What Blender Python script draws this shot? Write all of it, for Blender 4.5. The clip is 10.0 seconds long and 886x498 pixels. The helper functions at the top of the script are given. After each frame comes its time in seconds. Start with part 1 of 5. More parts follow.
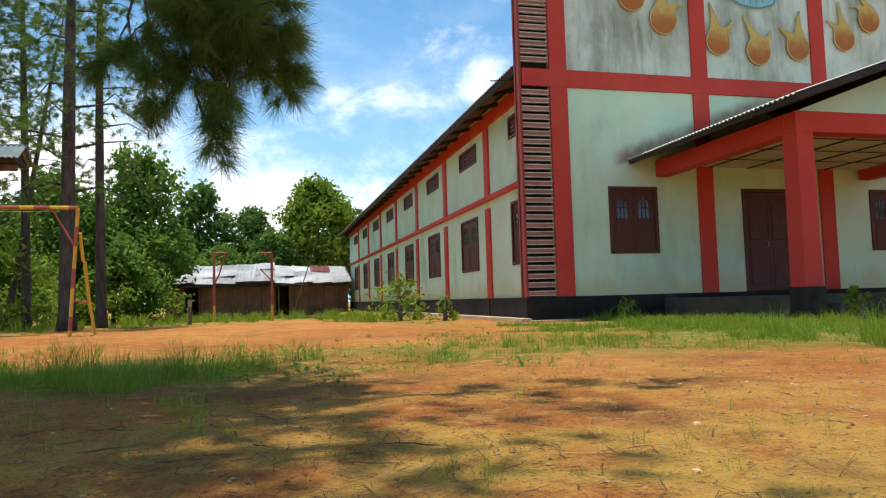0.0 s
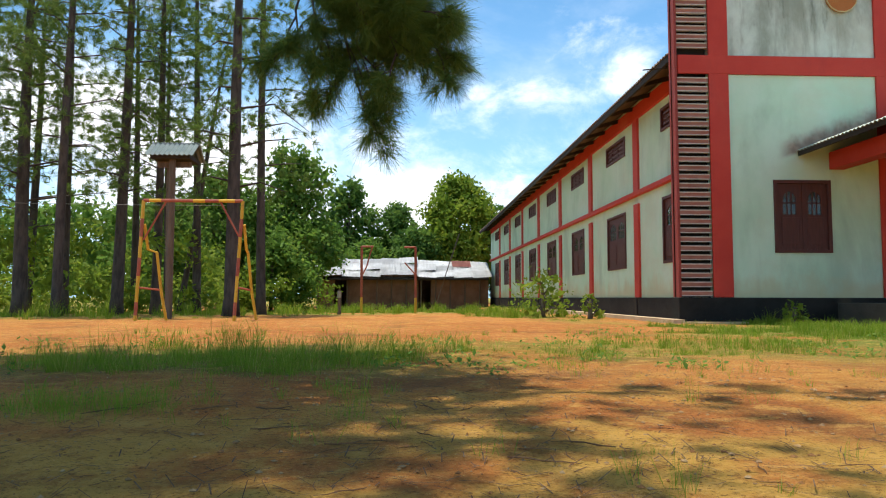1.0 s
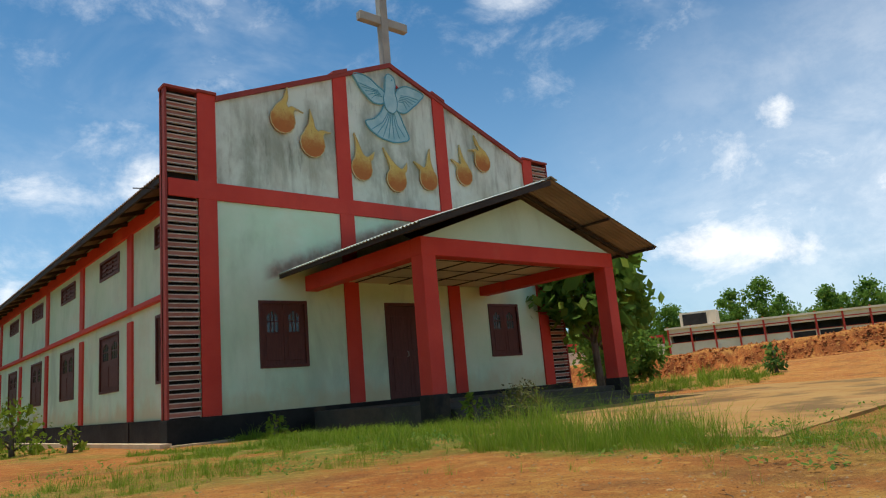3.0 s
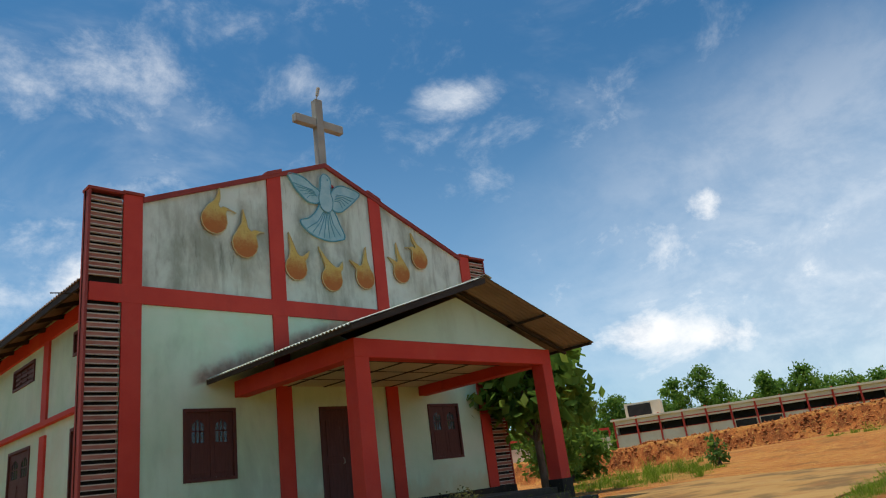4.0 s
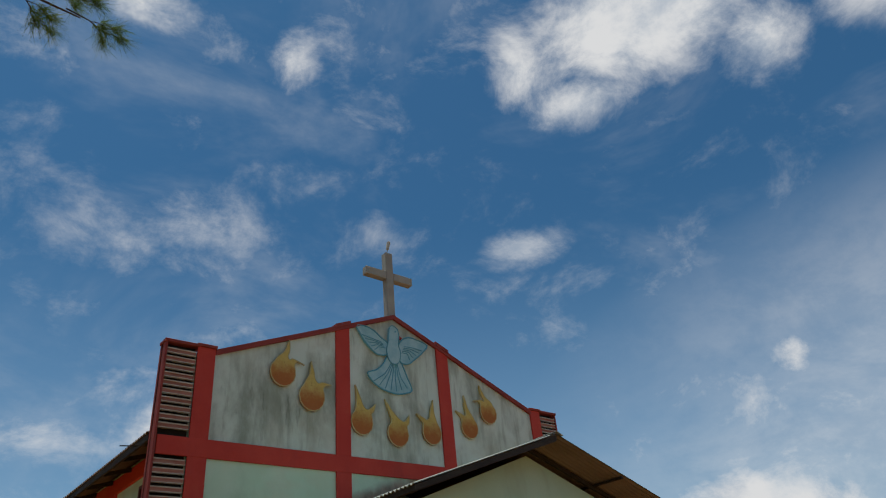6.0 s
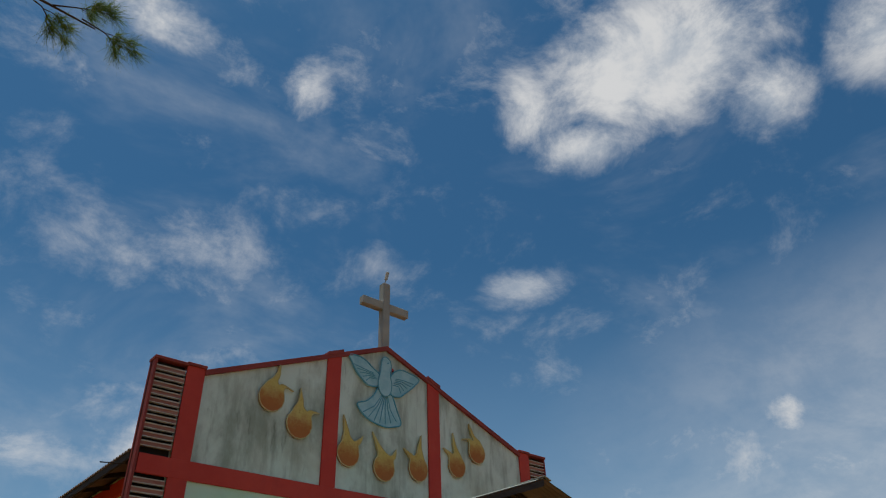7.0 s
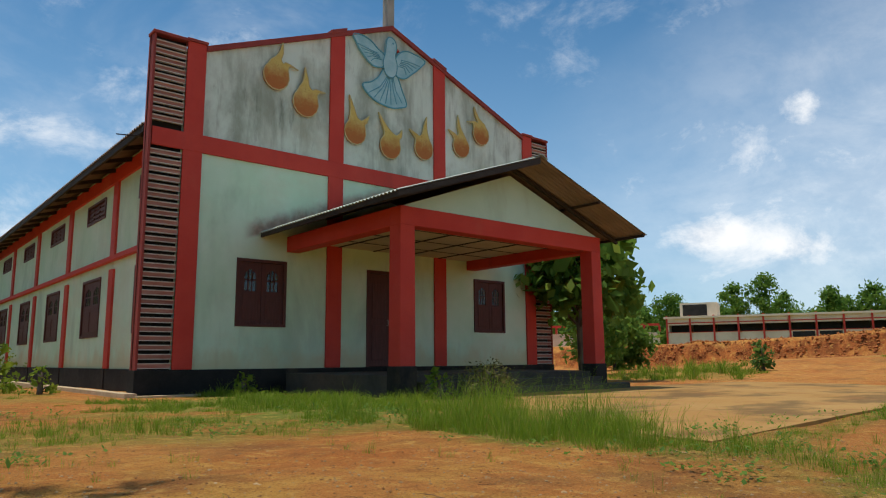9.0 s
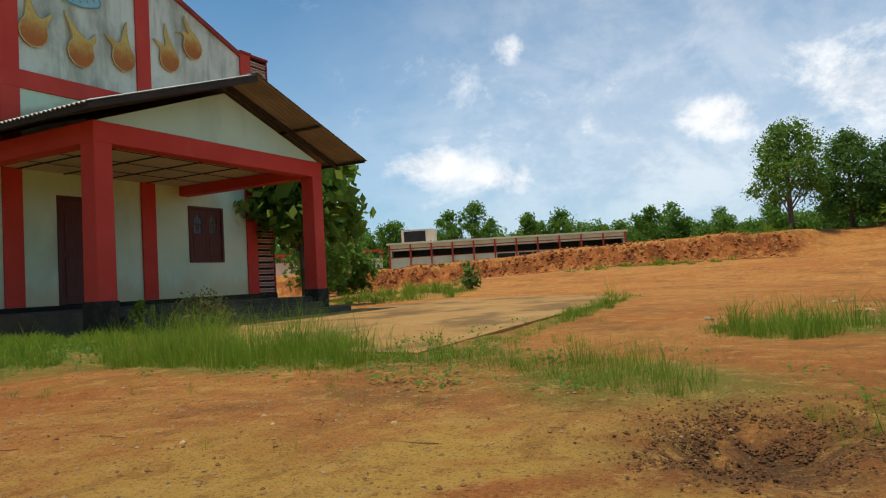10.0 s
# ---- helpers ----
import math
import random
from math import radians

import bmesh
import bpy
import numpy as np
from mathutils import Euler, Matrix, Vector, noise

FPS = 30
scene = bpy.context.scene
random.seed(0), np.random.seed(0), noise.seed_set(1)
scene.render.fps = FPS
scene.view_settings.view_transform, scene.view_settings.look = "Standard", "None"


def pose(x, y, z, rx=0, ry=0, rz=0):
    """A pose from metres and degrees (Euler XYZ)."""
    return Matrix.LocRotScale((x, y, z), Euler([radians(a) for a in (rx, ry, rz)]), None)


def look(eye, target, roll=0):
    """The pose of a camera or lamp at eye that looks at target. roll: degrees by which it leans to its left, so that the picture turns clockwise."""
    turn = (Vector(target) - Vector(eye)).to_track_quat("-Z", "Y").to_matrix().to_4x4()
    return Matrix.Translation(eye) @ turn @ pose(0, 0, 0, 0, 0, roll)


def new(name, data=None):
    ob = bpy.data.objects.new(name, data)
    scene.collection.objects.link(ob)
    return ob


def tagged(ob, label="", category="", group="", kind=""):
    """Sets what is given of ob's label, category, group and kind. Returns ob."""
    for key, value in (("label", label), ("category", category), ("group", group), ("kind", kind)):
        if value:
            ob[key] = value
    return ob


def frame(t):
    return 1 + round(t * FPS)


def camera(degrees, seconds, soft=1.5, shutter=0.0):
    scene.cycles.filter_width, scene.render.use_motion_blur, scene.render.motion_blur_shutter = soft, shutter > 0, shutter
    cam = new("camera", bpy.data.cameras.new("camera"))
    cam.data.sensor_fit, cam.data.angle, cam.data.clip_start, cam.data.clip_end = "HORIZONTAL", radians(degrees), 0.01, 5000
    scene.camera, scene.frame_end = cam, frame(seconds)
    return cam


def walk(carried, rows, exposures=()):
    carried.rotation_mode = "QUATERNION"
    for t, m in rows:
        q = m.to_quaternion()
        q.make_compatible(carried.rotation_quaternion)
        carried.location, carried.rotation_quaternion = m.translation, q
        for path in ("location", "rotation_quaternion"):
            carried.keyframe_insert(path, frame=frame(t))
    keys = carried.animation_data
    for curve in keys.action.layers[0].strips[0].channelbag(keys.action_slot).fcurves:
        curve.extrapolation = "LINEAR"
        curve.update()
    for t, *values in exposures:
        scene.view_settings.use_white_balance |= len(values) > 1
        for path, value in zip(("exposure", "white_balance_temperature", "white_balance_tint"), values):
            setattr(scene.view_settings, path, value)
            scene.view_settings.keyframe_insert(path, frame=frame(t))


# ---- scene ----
cam = camera(64.4, 10.0, soft=1.15)
PATH = [
    (0, (-5.646, -12.384, 0.465), (-5.163, -10.449, 0.607), -1.6),
    (0.5, (-5.7, -12.257, 0.472), (-5.48, -10.274, 0.615), -1.2),
    (1, (-5.725, -12.247, 0.439), (-5.632, -10.254, 0.577), 0.1),
    (1.5, (-5.717, -12.156, 0.494), (-5.399, -10.196, 0.73), 0.1),
    (2, (-5.633, -12.282, 0.427), (-4.872, -10.46, 0.745), -0.1),
    (2.5, (-5.469, -12.511, 0.482), (-4.365, -10.874, 0.801), -3.1),
    (4, (-5.087, -12.653, 0.681), (-3.712, -11.344, 1.31), -7.4),
    (4.5, (-5.03, -12.691, 0.686), (-3.865, -11.262, 1.461), -6.2),
    (5, (-4.942, -12.756, 0.677), (-3.828, -11.328, 1.525), -4.1),
    (5.5, (-4.975, -12.708, 0.726), (-3.829, -11.365, 1.665), -6.3),
    (7, (-4.927, -12.629, 0.79), (-3.819, -11.39, 1.902), -2.0),
    (7.5, (-4.852, -12.751, 0.688), (-3.68, -11.426, 1.621), -0.6),
    (8, (-4.817, -12.768, 0.627), (-3.591, -11.36, 1.342), -0.7),
    (8.5, (-4.812, -12.776, 0.604), (-3.58, -11.285, 1.111), -1.1),
    (9, (-4.79, -12.762, 0.602), (-3.518, -11.251, 0.912), -0.4),
    (9.5, (-4.657, -12.82, 0.568), (-3.162, -11.503, 0.74), -0.5),
    (10, (-4.548, -12.718, 0.546), (-2.785, -11.777, 0.633), -3.1),
]
EXPOSURES = [(0.0, 0.82), (1.0, 0.92), (1.7, 0.82), (2.5, 0.43), (4.0, 0.15), (4.5, 0.0), (5.5, -0.3), (7.0, -0.55), (7.5, -0.5), (8.0, -0.35), (8.5, -0.05), (9.0, 0.15), (9.5, 0.28), (10.0, 0.15)]
walk(cam, [(t, look(eye, target, roll)) for t, eye, target, roll in PATH], EXPOSURES)

# ---- world, sun ----
SUN_AZ, SUN_EL = -45.0, 79.0          # degrees, azimuth clockwise from +y
sun_data = bpy.data.lights.new("sun", "SUN")
sun_data.energy, sun_data.angle, sun_data.color = 3.2, radians(0.6), (1.0, 0.93, 0.82)
sun = new("sun", sun_data)
_sd = Vector((math.sin(radians(SUN_AZ)) * math.cos(radians(SUN_EL)), math.cos(radians(SUN_AZ)) * math.cos(radians(SUN_EL)), math.sin(radians(SUN_EL))))
sun.matrix_world = look(_sd * 60, (0, 0, 0))


class Nodes:
    """A short way to wire a node tree."""

    def __init__(self, tree, fresh=True):
        self.t = tree
        if fresh:
            tree.nodes.clear()

    def add(self, kind):
        return self.t.nodes.new(kind)

    def put(self, socket, v):
        if isinstance(v, bpy.types.NodeSocket):
            self.t.links.new(v, socket)
        else:
            socket.default_value = v

    def math(self, op, a, b=0.0, c=0.0, clamp=False):
        n = self.add("ShaderNodeMath")
        n.operation, n.use_clamp = op, clamp
        for s, v in zip(n.inputs, (a, b, c)):
            self.put(s, v)
        return n.outputs[0]

    def noise(self, vec, scale, detail=4.0, rough=0.55, dist=0.0):
        n = self.add("ShaderNodeTexNoise")
        self.put(n.inputs["Vector"], vec)
        n.inputs["Scale"].default_value, n.inputs["Detail"].default_value = scale, detail
        n.inputs["Roughness"].default_value, n.inputs["Distortion"].default_value = rough, dist
        return n.outputs[0]

    def step(self, v, lo, hi, a=0.0, b=1.0):
        n = self.add("ShaderNodeMapRange")
        n.interpolation_type = "SMOOTHSTEP"
        for s, x in zip(n.inputs, (v, lo, hi, a, b)):
            self.put(s, x)
        return n.outputs[0]

    def mix(self, f, a, b):
        n = self.add("ShaderNodeMix")
        n.data_type = "RGBA"
        self.put(n.inputs[0], f)
        for s, v in ((n.inputs[6], a), (n.inputs[7], b)):
            self.put(s, (*v, 1.0) if isinstance(v, tuple) else v)
        return n.outputs[2]

    def scaled(self, vec, s):
        n = self.add("ShaderNodeVectorMath")
        n.operation = "MULTIPLY"
        self.put(n.inputs[0], vec)
        n.inputs[1].default_value = s
        return n.outputs[0]


world = bpy.data.worlds.new("sky")
scene.world = world
world.use_nodes = True
W = Nodes(world.node_tree)
w_dir = W.add("ShaderNodeTexCoord").outputs["Generated"]
w_sep = W.add("ShaderNodeSeparateXYZ")
W.put(w_sep.inputs[0], w_dir)
w_el = W.math("MULTIPLY", W.math("ARCSINE", w_sep.outputs[2]), 57.2958)
w_az = W.math("MULTIPLY", W.math("ARCTAN2", w_sep.outputs[0], w_sep.outputs[1]), 57.2958)
sky = W.add("ShaderNodeTexSky")
sky.sky_type, sky.sun_disc = "NISHITA", False
sky.sun_elevation, sky.sun_rotation = radians(SUN_EL), radians(SUN_AZ)
sky.air_density, sky.dust_density, sky.ozone_density = 1.1, 0.7, 2.2
# clouds: azimuth, elevation, half width, half height (degrees), thickness
CLOUDS = [(-13, 7.5, 17, 7, 1.1), (1, 7, 11, 5, 1.05), (8, 5.5, 7, 4, 1.0), (18, 17.2, 2.6, 2.0, 0.85), (10, 16, 9, 1.6, 0.3), (-26, 14, 11, 6, 0.9), (-19, 10, 9, 5, 0.9),
          (61.5, 9.2, 4.2, 1.9, 1.0), (68.2, 17.9, 2.0, 1.5, 0.85), (74, 20.5, 7, 2.6, 0.35), (84, 11, 6, 3, 0.9), (94, 12, 9, 4.5, 0.95), (67, 8, 6, 2.4, 0.7), (74, 12, 18, 8, 0.5),
          (12, 31.2, 7, 3.4, 0.5), (20, 32.2, 8, 4.4, 0.5), (28, 37, 6, 3, 0.38), (36, 32.3, 6, 3.2, 0.36), (48.8, 30.2, 4.6, 1.7, 1.0), (66, 45.5, 13, 5.2, 1.2), (57, 40.5, 7, 2.6, 0.85), (75, 40.0, 4.0, 3.6, 0.9), (52, 44, 4, 4, 0.7),
          # azimuths 140, -120 and 190: unseen clouds added behind, brightening the church front
          (85, 40.5, 4, 4, 0.9), (10, 48, 6, 2.6, 0.7), (27, 46, 3, 3, 0.55), (7, 16.3, 9, 2.0, 0.4), (-50, 22, 22, 10, 0.8), (140, 25, 30, 14, 0.85), (-120, 30, 30, 14, 0.85), (190, 18, 25, 9, 0.85), (40, 66, 22, 6, 0.6)]
field = 0.0
for az, el, ra, re, thick in CLOUDS:
    u = W.math("DIVIDE", W.math("SUBTRACT", w_az, float(az)), float(ra) * 1.25)
    v = W.math("DIVIDE", W.math("SUBTRACT", w_el, float(el)), float(re) * 1.25)
    q = W.math("SQRT", W.math("ADD", W.math("MULTIPLY", u, u), W.math("MULTIPLY", v, v)))
    b = W.math("MULTIPLY", W.math("SUBTRACT", 1.0, q, clamp=True), thick * 1.25)
    field = b if isinstance(field, float) else W.math("SMOOTH_MAX", field, b, 0.08)
w_n1 = W.noise(W.scaled(w_dir, (1, 1, 1.5)), 8.0, 11.0, 0.66, 0.25)
w_n2 = W.noise(W.scaled(w_dir, (1, 1, 2.2)), 2.6, 6.0, 0.6, 0.4)
w_body = W.math("ADD", field, W.math("MULTIPLY", W.math("SUBTRACT", w_n1, 0.5), 1.9))
mask = W.step(w_body, 0.06, 1.08)
mask = W.math("MULTIPLY", mask, W.math("MAXIMUM", W.step(w_el, 22.0, 31.0, 1.0, 0.66), W.step(w_el, 36.0, 42.0, 0.66, 1.0)))
veil = W.math("MULTIPLY", W.step(w_n2, 0.48, 0.80), 0.3)
mask = W.math("MAXIMUM", mask, veil)
s_u = W.math("DIVIDE", W.math("SUBTRACT", w_az, 84.0), 40.0)
s_v = W.math("DIVIDE", W.math("SUBTRACT", w_el, 11.0), 20.0)
sheet = W.math("SUBTRACT", 1.0, W.math("SQRT", W.math("ADD", W.math("MULTIPLY", s_u, s_u), W.math("MULTIPLY", s_v, s_v))), clamp=True)
sheet = W.math("MULTIPLY", W.math("MULTIPLY", sheet, 0.95), W.step(w_n2, 0.25, 0.6, 0.35, 0.8))
mask = W.math("MAXIMUM", mask, sheet)
haze = W.step(w_el, 34.0, 0.0, 0.0, 0.46)
cloud_col = W.mix(W.step(w_n1, 0.35, 0.6), (0.60, 0.67, 0.76), (0.93, 0.94, 0.95))
sky_scaled = W.scaled(sky.outputs[0], (0.034, 0.072, 0.088))
col = W.mix(haze, sky_scaled, (0.47, 0.68, 0.92))
col = W.mix(mask, col, cloud_col)
w_bg = W.add("ShaderNodeBackground")
W.put(w_bg.inputs[0], col)
w_bg.inputs[1].default_value = 1.0
W.put(W.add("ShaderNodeOutputWorld").inputs[0], w_bg.outputs[0])


# ---- materials ----
def surf(name, a, b, scale=3.0, rough=0.8, bump=0.15, bscale=40.0, stretch=(1, 1, 1), stains=(), metal=0.0, vary=0.0, thin=0.0, spec=0.3):
    """Two colours by noise, stains as (colour, scale, stretch, low, high, amount), grain by bump, piece to piece by vary."""
    m = bpy.data.materials.new(name)
    m.use_nodes = True
    n = Nodes(m.node_tree)
    pos = n.add("ShaderNodeNewGeometry").outputs["Position"]
    c = n.mix(n.step(n.noise(n.scaled(pos, stretch), scale, 6.0, 0.6), 0.32, 0.68), a, b)
    fine = n.noise(pos, bscale, 3.0, 0.6)
    c = n.mix(n.math("MULTIPLY", n.math("ABSOLUTE", n.math("SUBTRACT", fine, 0.5)), 0.5), c, tuple(0.55 * x for x in a))
    for sc, ss, st, lo, hi, amt in stains:
        f = n.math("MULTIPLY", n.step(n.noise(n.scaled(pos, st), ss, 7.0, 0.62, 0.2), lo, hi), amt)
        c = n.mix(f, c, sc)
    if vary:
        r = n.add("ShaderNodeObjectInfo").outputs["Random"]
        hs = n.add("ShaderNodeHueSaturation")
        n.put(hs.inputs["Value"], n.step(r, 0.0, 1.0, 1.0 - vary, 1.0 + vary))
        n.put(hs.inputs["Color"], c)
        c = hs.outputs[0]
    p = n.add("ShaderNodeBsdfPrincipled")
    n.put(p.inputs["Base Color"], c)
    n.put(p.inputs["Roughness"], n.step(fine, 0.2, 0.8, max(rough - 0.12, 0.05), min(rough + 0.1, 1.0)))
    p.inputs["Metallic"].default_value = metal
    p.inputs["Specular IOR Level"].default_value = spec
    if bump:
        bn = n.add("ShaderNodeBump")
        bn.inputs["Strength"].default_value, bn.inputs["Distance"].default_value = bump, 0.01
        n.put(bn.inputs["Height"], fine)
        n.put(p.inputs["Normal"], bn.outputs[0])
    out = n.add("ShaderNodeOutputMaterial")
    if thin:
        tr = n.add("ShaderNodeBsdfTranslucent")
        n.put(tr.inputs[0], c)
        mx = n.add("ShaderNodeMixShader")
        mx.inputs[0].default_value = thin
        n.put(mx.inputs[1], p.outputs[0])
        n.put(mx.inputs[2], tr.outputs[0])
        n.put(out.inputs[0], mx.outputs[0])
    else:
        n.put(out.inputs[0], p.outputs[0])
    return m


def leafy(name, a, b, c, thin=0.35):
    """Foliage: each leaf or blade its own shade."""
    m = bpy.data.materials.new(name)
    m.use_nodes = True
    n = Nodes(m.node_tree)
    g = n.add("ShaderNodeNewGeometry")
    r = g.outputs["Random Per Island"]
    col = n.mix(n.step(r, 0.0, 0.75), a, b)
    col = n.mix(n.step(r, 0.8, 1.0), col, c)
    col = n.mix(n.math("MULTIPLY", n.step(n.noise(g.outputs["Position"], 0.7, 3.0), 0.35, 0.7), 0.5), col, b)
    p = n.add("ShaderNodeBsdfPrincipled")
    n.put(p.inputs["Base Color"], col)
    p.inputs["Roughness"].default_value, p.inputs["Specular IOR Level"].default_value = 0.65, 0.12
    tr = n.add("ShaderNodeBsdfTranslucent")
    n.put(tr.inputs[0], col)
    mx = n.add("ShaderNodeMixShader")
    mx.inputs[0].default_value = thin
    n.put(mx.inputs[1], p.outputs[0])
    n.put(mx.inputs[2], tr.outputs[0])
    n.put(n.add("ShaderNodeOutputMaterial").inputs[0], mx.outputs[0])
    return m


def glassy(name, tint, rough=0.05):
    m = bpy.data.materials.new(name)
    m.use_nodes = True
    p = m.node_tree.nodes["Principled BSDF"]
    p.inputs["Base Color"].default_value = (*tint, 1)
    p.inputs["Roughness"].default_value, p.inputs["Transmission Weight"].default_value = rough, 0.6
    p.inputs["IOR"].default_value = 1.45
    return m




def wall_paint():
    """Mint wall paint with run-off streaks, mud splash at the foot and a rusty moss stain along the porch roof."""
    m = surf("mint_wall_paint", (0.54, 0.74, 0.53), (0.65, 0.80, 0.62), 0.8, 0.85, 0.12, 50,
             stains=[((0.32, 0.44, 0.31), 0.6, (1.4, 1.4, 0.6), 0.47, 0.72, 0.55), ((0.60, 0.62, 0.44), 0.45, (1, 1, 1.4), 0.50, 0.70, 0.5), ((0.30, 0.38, 0.28), 1.6, (2.2, 2.2, 0.3), 0.58, 0.80, 0.3)])
    n = Nodes(m.node_tree, fresh=False)
    p = next(x for x in n.t.nodes if x.type == "BSDF_PRINCIPLED")
    old = p.inputs["Base Color"].links[0].from_socket
    pos = n.add("ShaderNodeNewGeometry").outputs["Position"]
    sep = n.add("ShaderNodeSeparateXYZ")
    n.put(sep.inputs[0], pos)
    x, z = sep.outputs[0], sep.outputs[2]
    rag = n.math("MULTIPLY", n.math("SUBTRACT", n.noise(n.scaled(pos, (1, 1, 0.6)), 1.8, 7.0, 0.65), 0.5), 1.1)
    c = n.mix(n.step(n.math("ADD", z, rag), 0.98, 0.50, 0.0, 0.62), old, (0.56, 0.47, 0.24))
    d = n.math("SUBTRACT", z, n.math("ADD", 3.12, n.math("MULTIPLY", n.math("SUBTRACT", x, 1.22), 0.341)))
    f = n.math("MULTIPLY", n.step(n.math("ADD", d, n.math("MULTIPLY", rag, 0.5)), 0.36, 0.04), n.step(x, 0.85, 1.2))
    f = n.math("MULTIPLY", n.math("MULTIPLY", f, n.step(d, -0.12, -0.02)), 0.85)
    c = n.mix(f, c, n.mix(n.step(n.noise(pos, 7.0, 5.0), 0.4, 0.6), (0.24, 0.12, 0.08), (0.36, 0.20, 0.14)))
    n.put(p.inputs["Base Color"], c)
    return m


MINT = wall_paint()
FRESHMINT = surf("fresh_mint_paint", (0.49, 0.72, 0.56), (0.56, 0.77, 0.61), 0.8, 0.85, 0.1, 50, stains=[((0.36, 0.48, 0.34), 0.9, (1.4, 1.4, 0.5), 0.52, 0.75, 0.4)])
GABLE = surf("weathered_white_paint", (0.64, 0.72, 0.61), (0.72, 0.78, 0.68), 0.9, 0.88, 0.12, 50,
             stains=[((0.25, 0.27, 0.20), 0.75, (1.3, 1.3, 0.6), 0.44, 0.68, 0.8), ((0.46, 0.42, 0.30), 0.5, (1, 1, 1), 0.50, 0.72, 0.5), ((0.30, 0.32, 0.24), 2.2, (1.8, 1.8, 0.3), 0.48, 0.70, 0.65), ((0.10, 0.11, 0.08), 3.2, (1.6, 1.6, 0.3), 0.58, 0.76, 0.7)])
RED = surf("red_paint", (0.53, 0.044, 0.028), (0.60, 0.062, 0.038), 1.2, 0.7, 0.1, 50,
           stains=[((0.30, 0.035, 0.03), 1.3, (1.5, 1.5, 0.3), 0.55, 0.8, 0.5), ((0.60, 0.16, 0.08), 0.9, (1, 1, 1), 0.58, 0.75, 0.35)])
DARKRED = surf("dull_red_paint", (0.26, 0.045, 0.035), (0.34, 0.06, 0.045), 2.0, 0.75, 0.15, 40)
PLINTH = surf("black_plinth_paint", (0.016, 0.016, 0.015), (0.032, 0.03, 0.026), 1.5, 0.85, 0.25, 30, spec=0.15,
              stains=[((0.12, 0.085, 0.05), 1.6, (1, 1, 0.8), 0.56, 0.8, 0.6)])
BROWNWOOD = surf("brown_painted_wood", (0.085, 0.028, 0.022), (0.115, 0.038, 0.03), 5.0, 0.6, 0.15, 40, (6, 6, 0.6))
DARKGLASS = glassy("dim_glass", (0.14, 0.19, 0.20), 0.12)
ROOF = surf("rusty_corrugated_iron", (0.10, 0.075, 0.06), (0.17, 0.12, 0.09), 1.2, 0.6, 0.15, 25, metal=0.25,
            stains=[((0.24, 0.10, 0.05), 1.0, (1, 1, 1), 0.5, 0.75, 0.6)])
PORCHROOF = surf("weathered_roof_sheet", (0.38, 0.43, 0.36), (0.46, 0.50, 0.43), 1.6, 0.6, 0.15, 25, metal=0.15,
                 stains=[((0.20, 0.09, 0.05), 1.1, (1, 1, 1), 0.52, 0.75, 0.6)])
SOFFIT = surf("brown_sheet_underside", (0.19, 0.155, 0.125), (0.25, 0.205, 0.165), 1.4, 0.7, 0.1, 30)
# timber; also colours the shade under the left porch eave and in far rooms
DARKWOODSHADE = surf("dark_timber_and_shade", (0.03, 0.024, 0.02), (0.05, 0.04, 0.03), 4.0, 0.8, 0.25, 40, (1, 4, 4))
CEIL = surf("cream_ceiling_board", (0.58, 0.51, 0.36), (0.66, 0.59, 0.43), 1.4, 0.85, 0.08, 40)
SLAT = surf("faded_red_slat_paint", (0.34, 0.12, 0.085), (0.42, 0.20, 0.15), 3.0, 0.75, 0.15, 40, (1, 1, 5), vary=0.15)
SLATLIP = surf("pale_slat_lip", (0.66, 0.60, 0.52), (0.50, 0.42, 0.34), 4.0, 0.8, 0.15, 40)
# near-black for plinth joints, and for shade in louvre gaps and far openings
JOINTSHADE = surf("joint_and_shade_black", (0.02, 0.018, 0.016), (0.035, 0.03, 0.026), 2.0, 0.9, 0.1)
CONCRETE = surf("grey_concrete", (0.32, 0.30, 0.26), (0.42, 0.39, 0.33), 1.5, 0.9, 0.2, 30,
                stains=[((0.13, 0.13, 0.11), 1.4, (1.5, 1.5, 0.3), 0.52, 0.8, 0.6)])
# one dark brown-grey, far darker than the grey concrete
DARKCONC = surf("dark_concrete", (0.045, 0.04, 0.032), (0.085, 0.07, 0.052), 1.5, 0.85, 0.25, 30)
APRON = surf("earth_stained_concrete", (0.37, 0.20, 0.066), (0.41, 0.25, 0.092), 0.7, 0.95, 0.35, 20, spec=0.03,
             stains=[((0.13, 0.085, 0.042), 0.6, (1, 1.6, 1), 0.47, 0.62, 0.75), ((0.28, 0.12, 0.045), 1.4, (1, 1, 1), 0.5, 0.7, 0.6)])


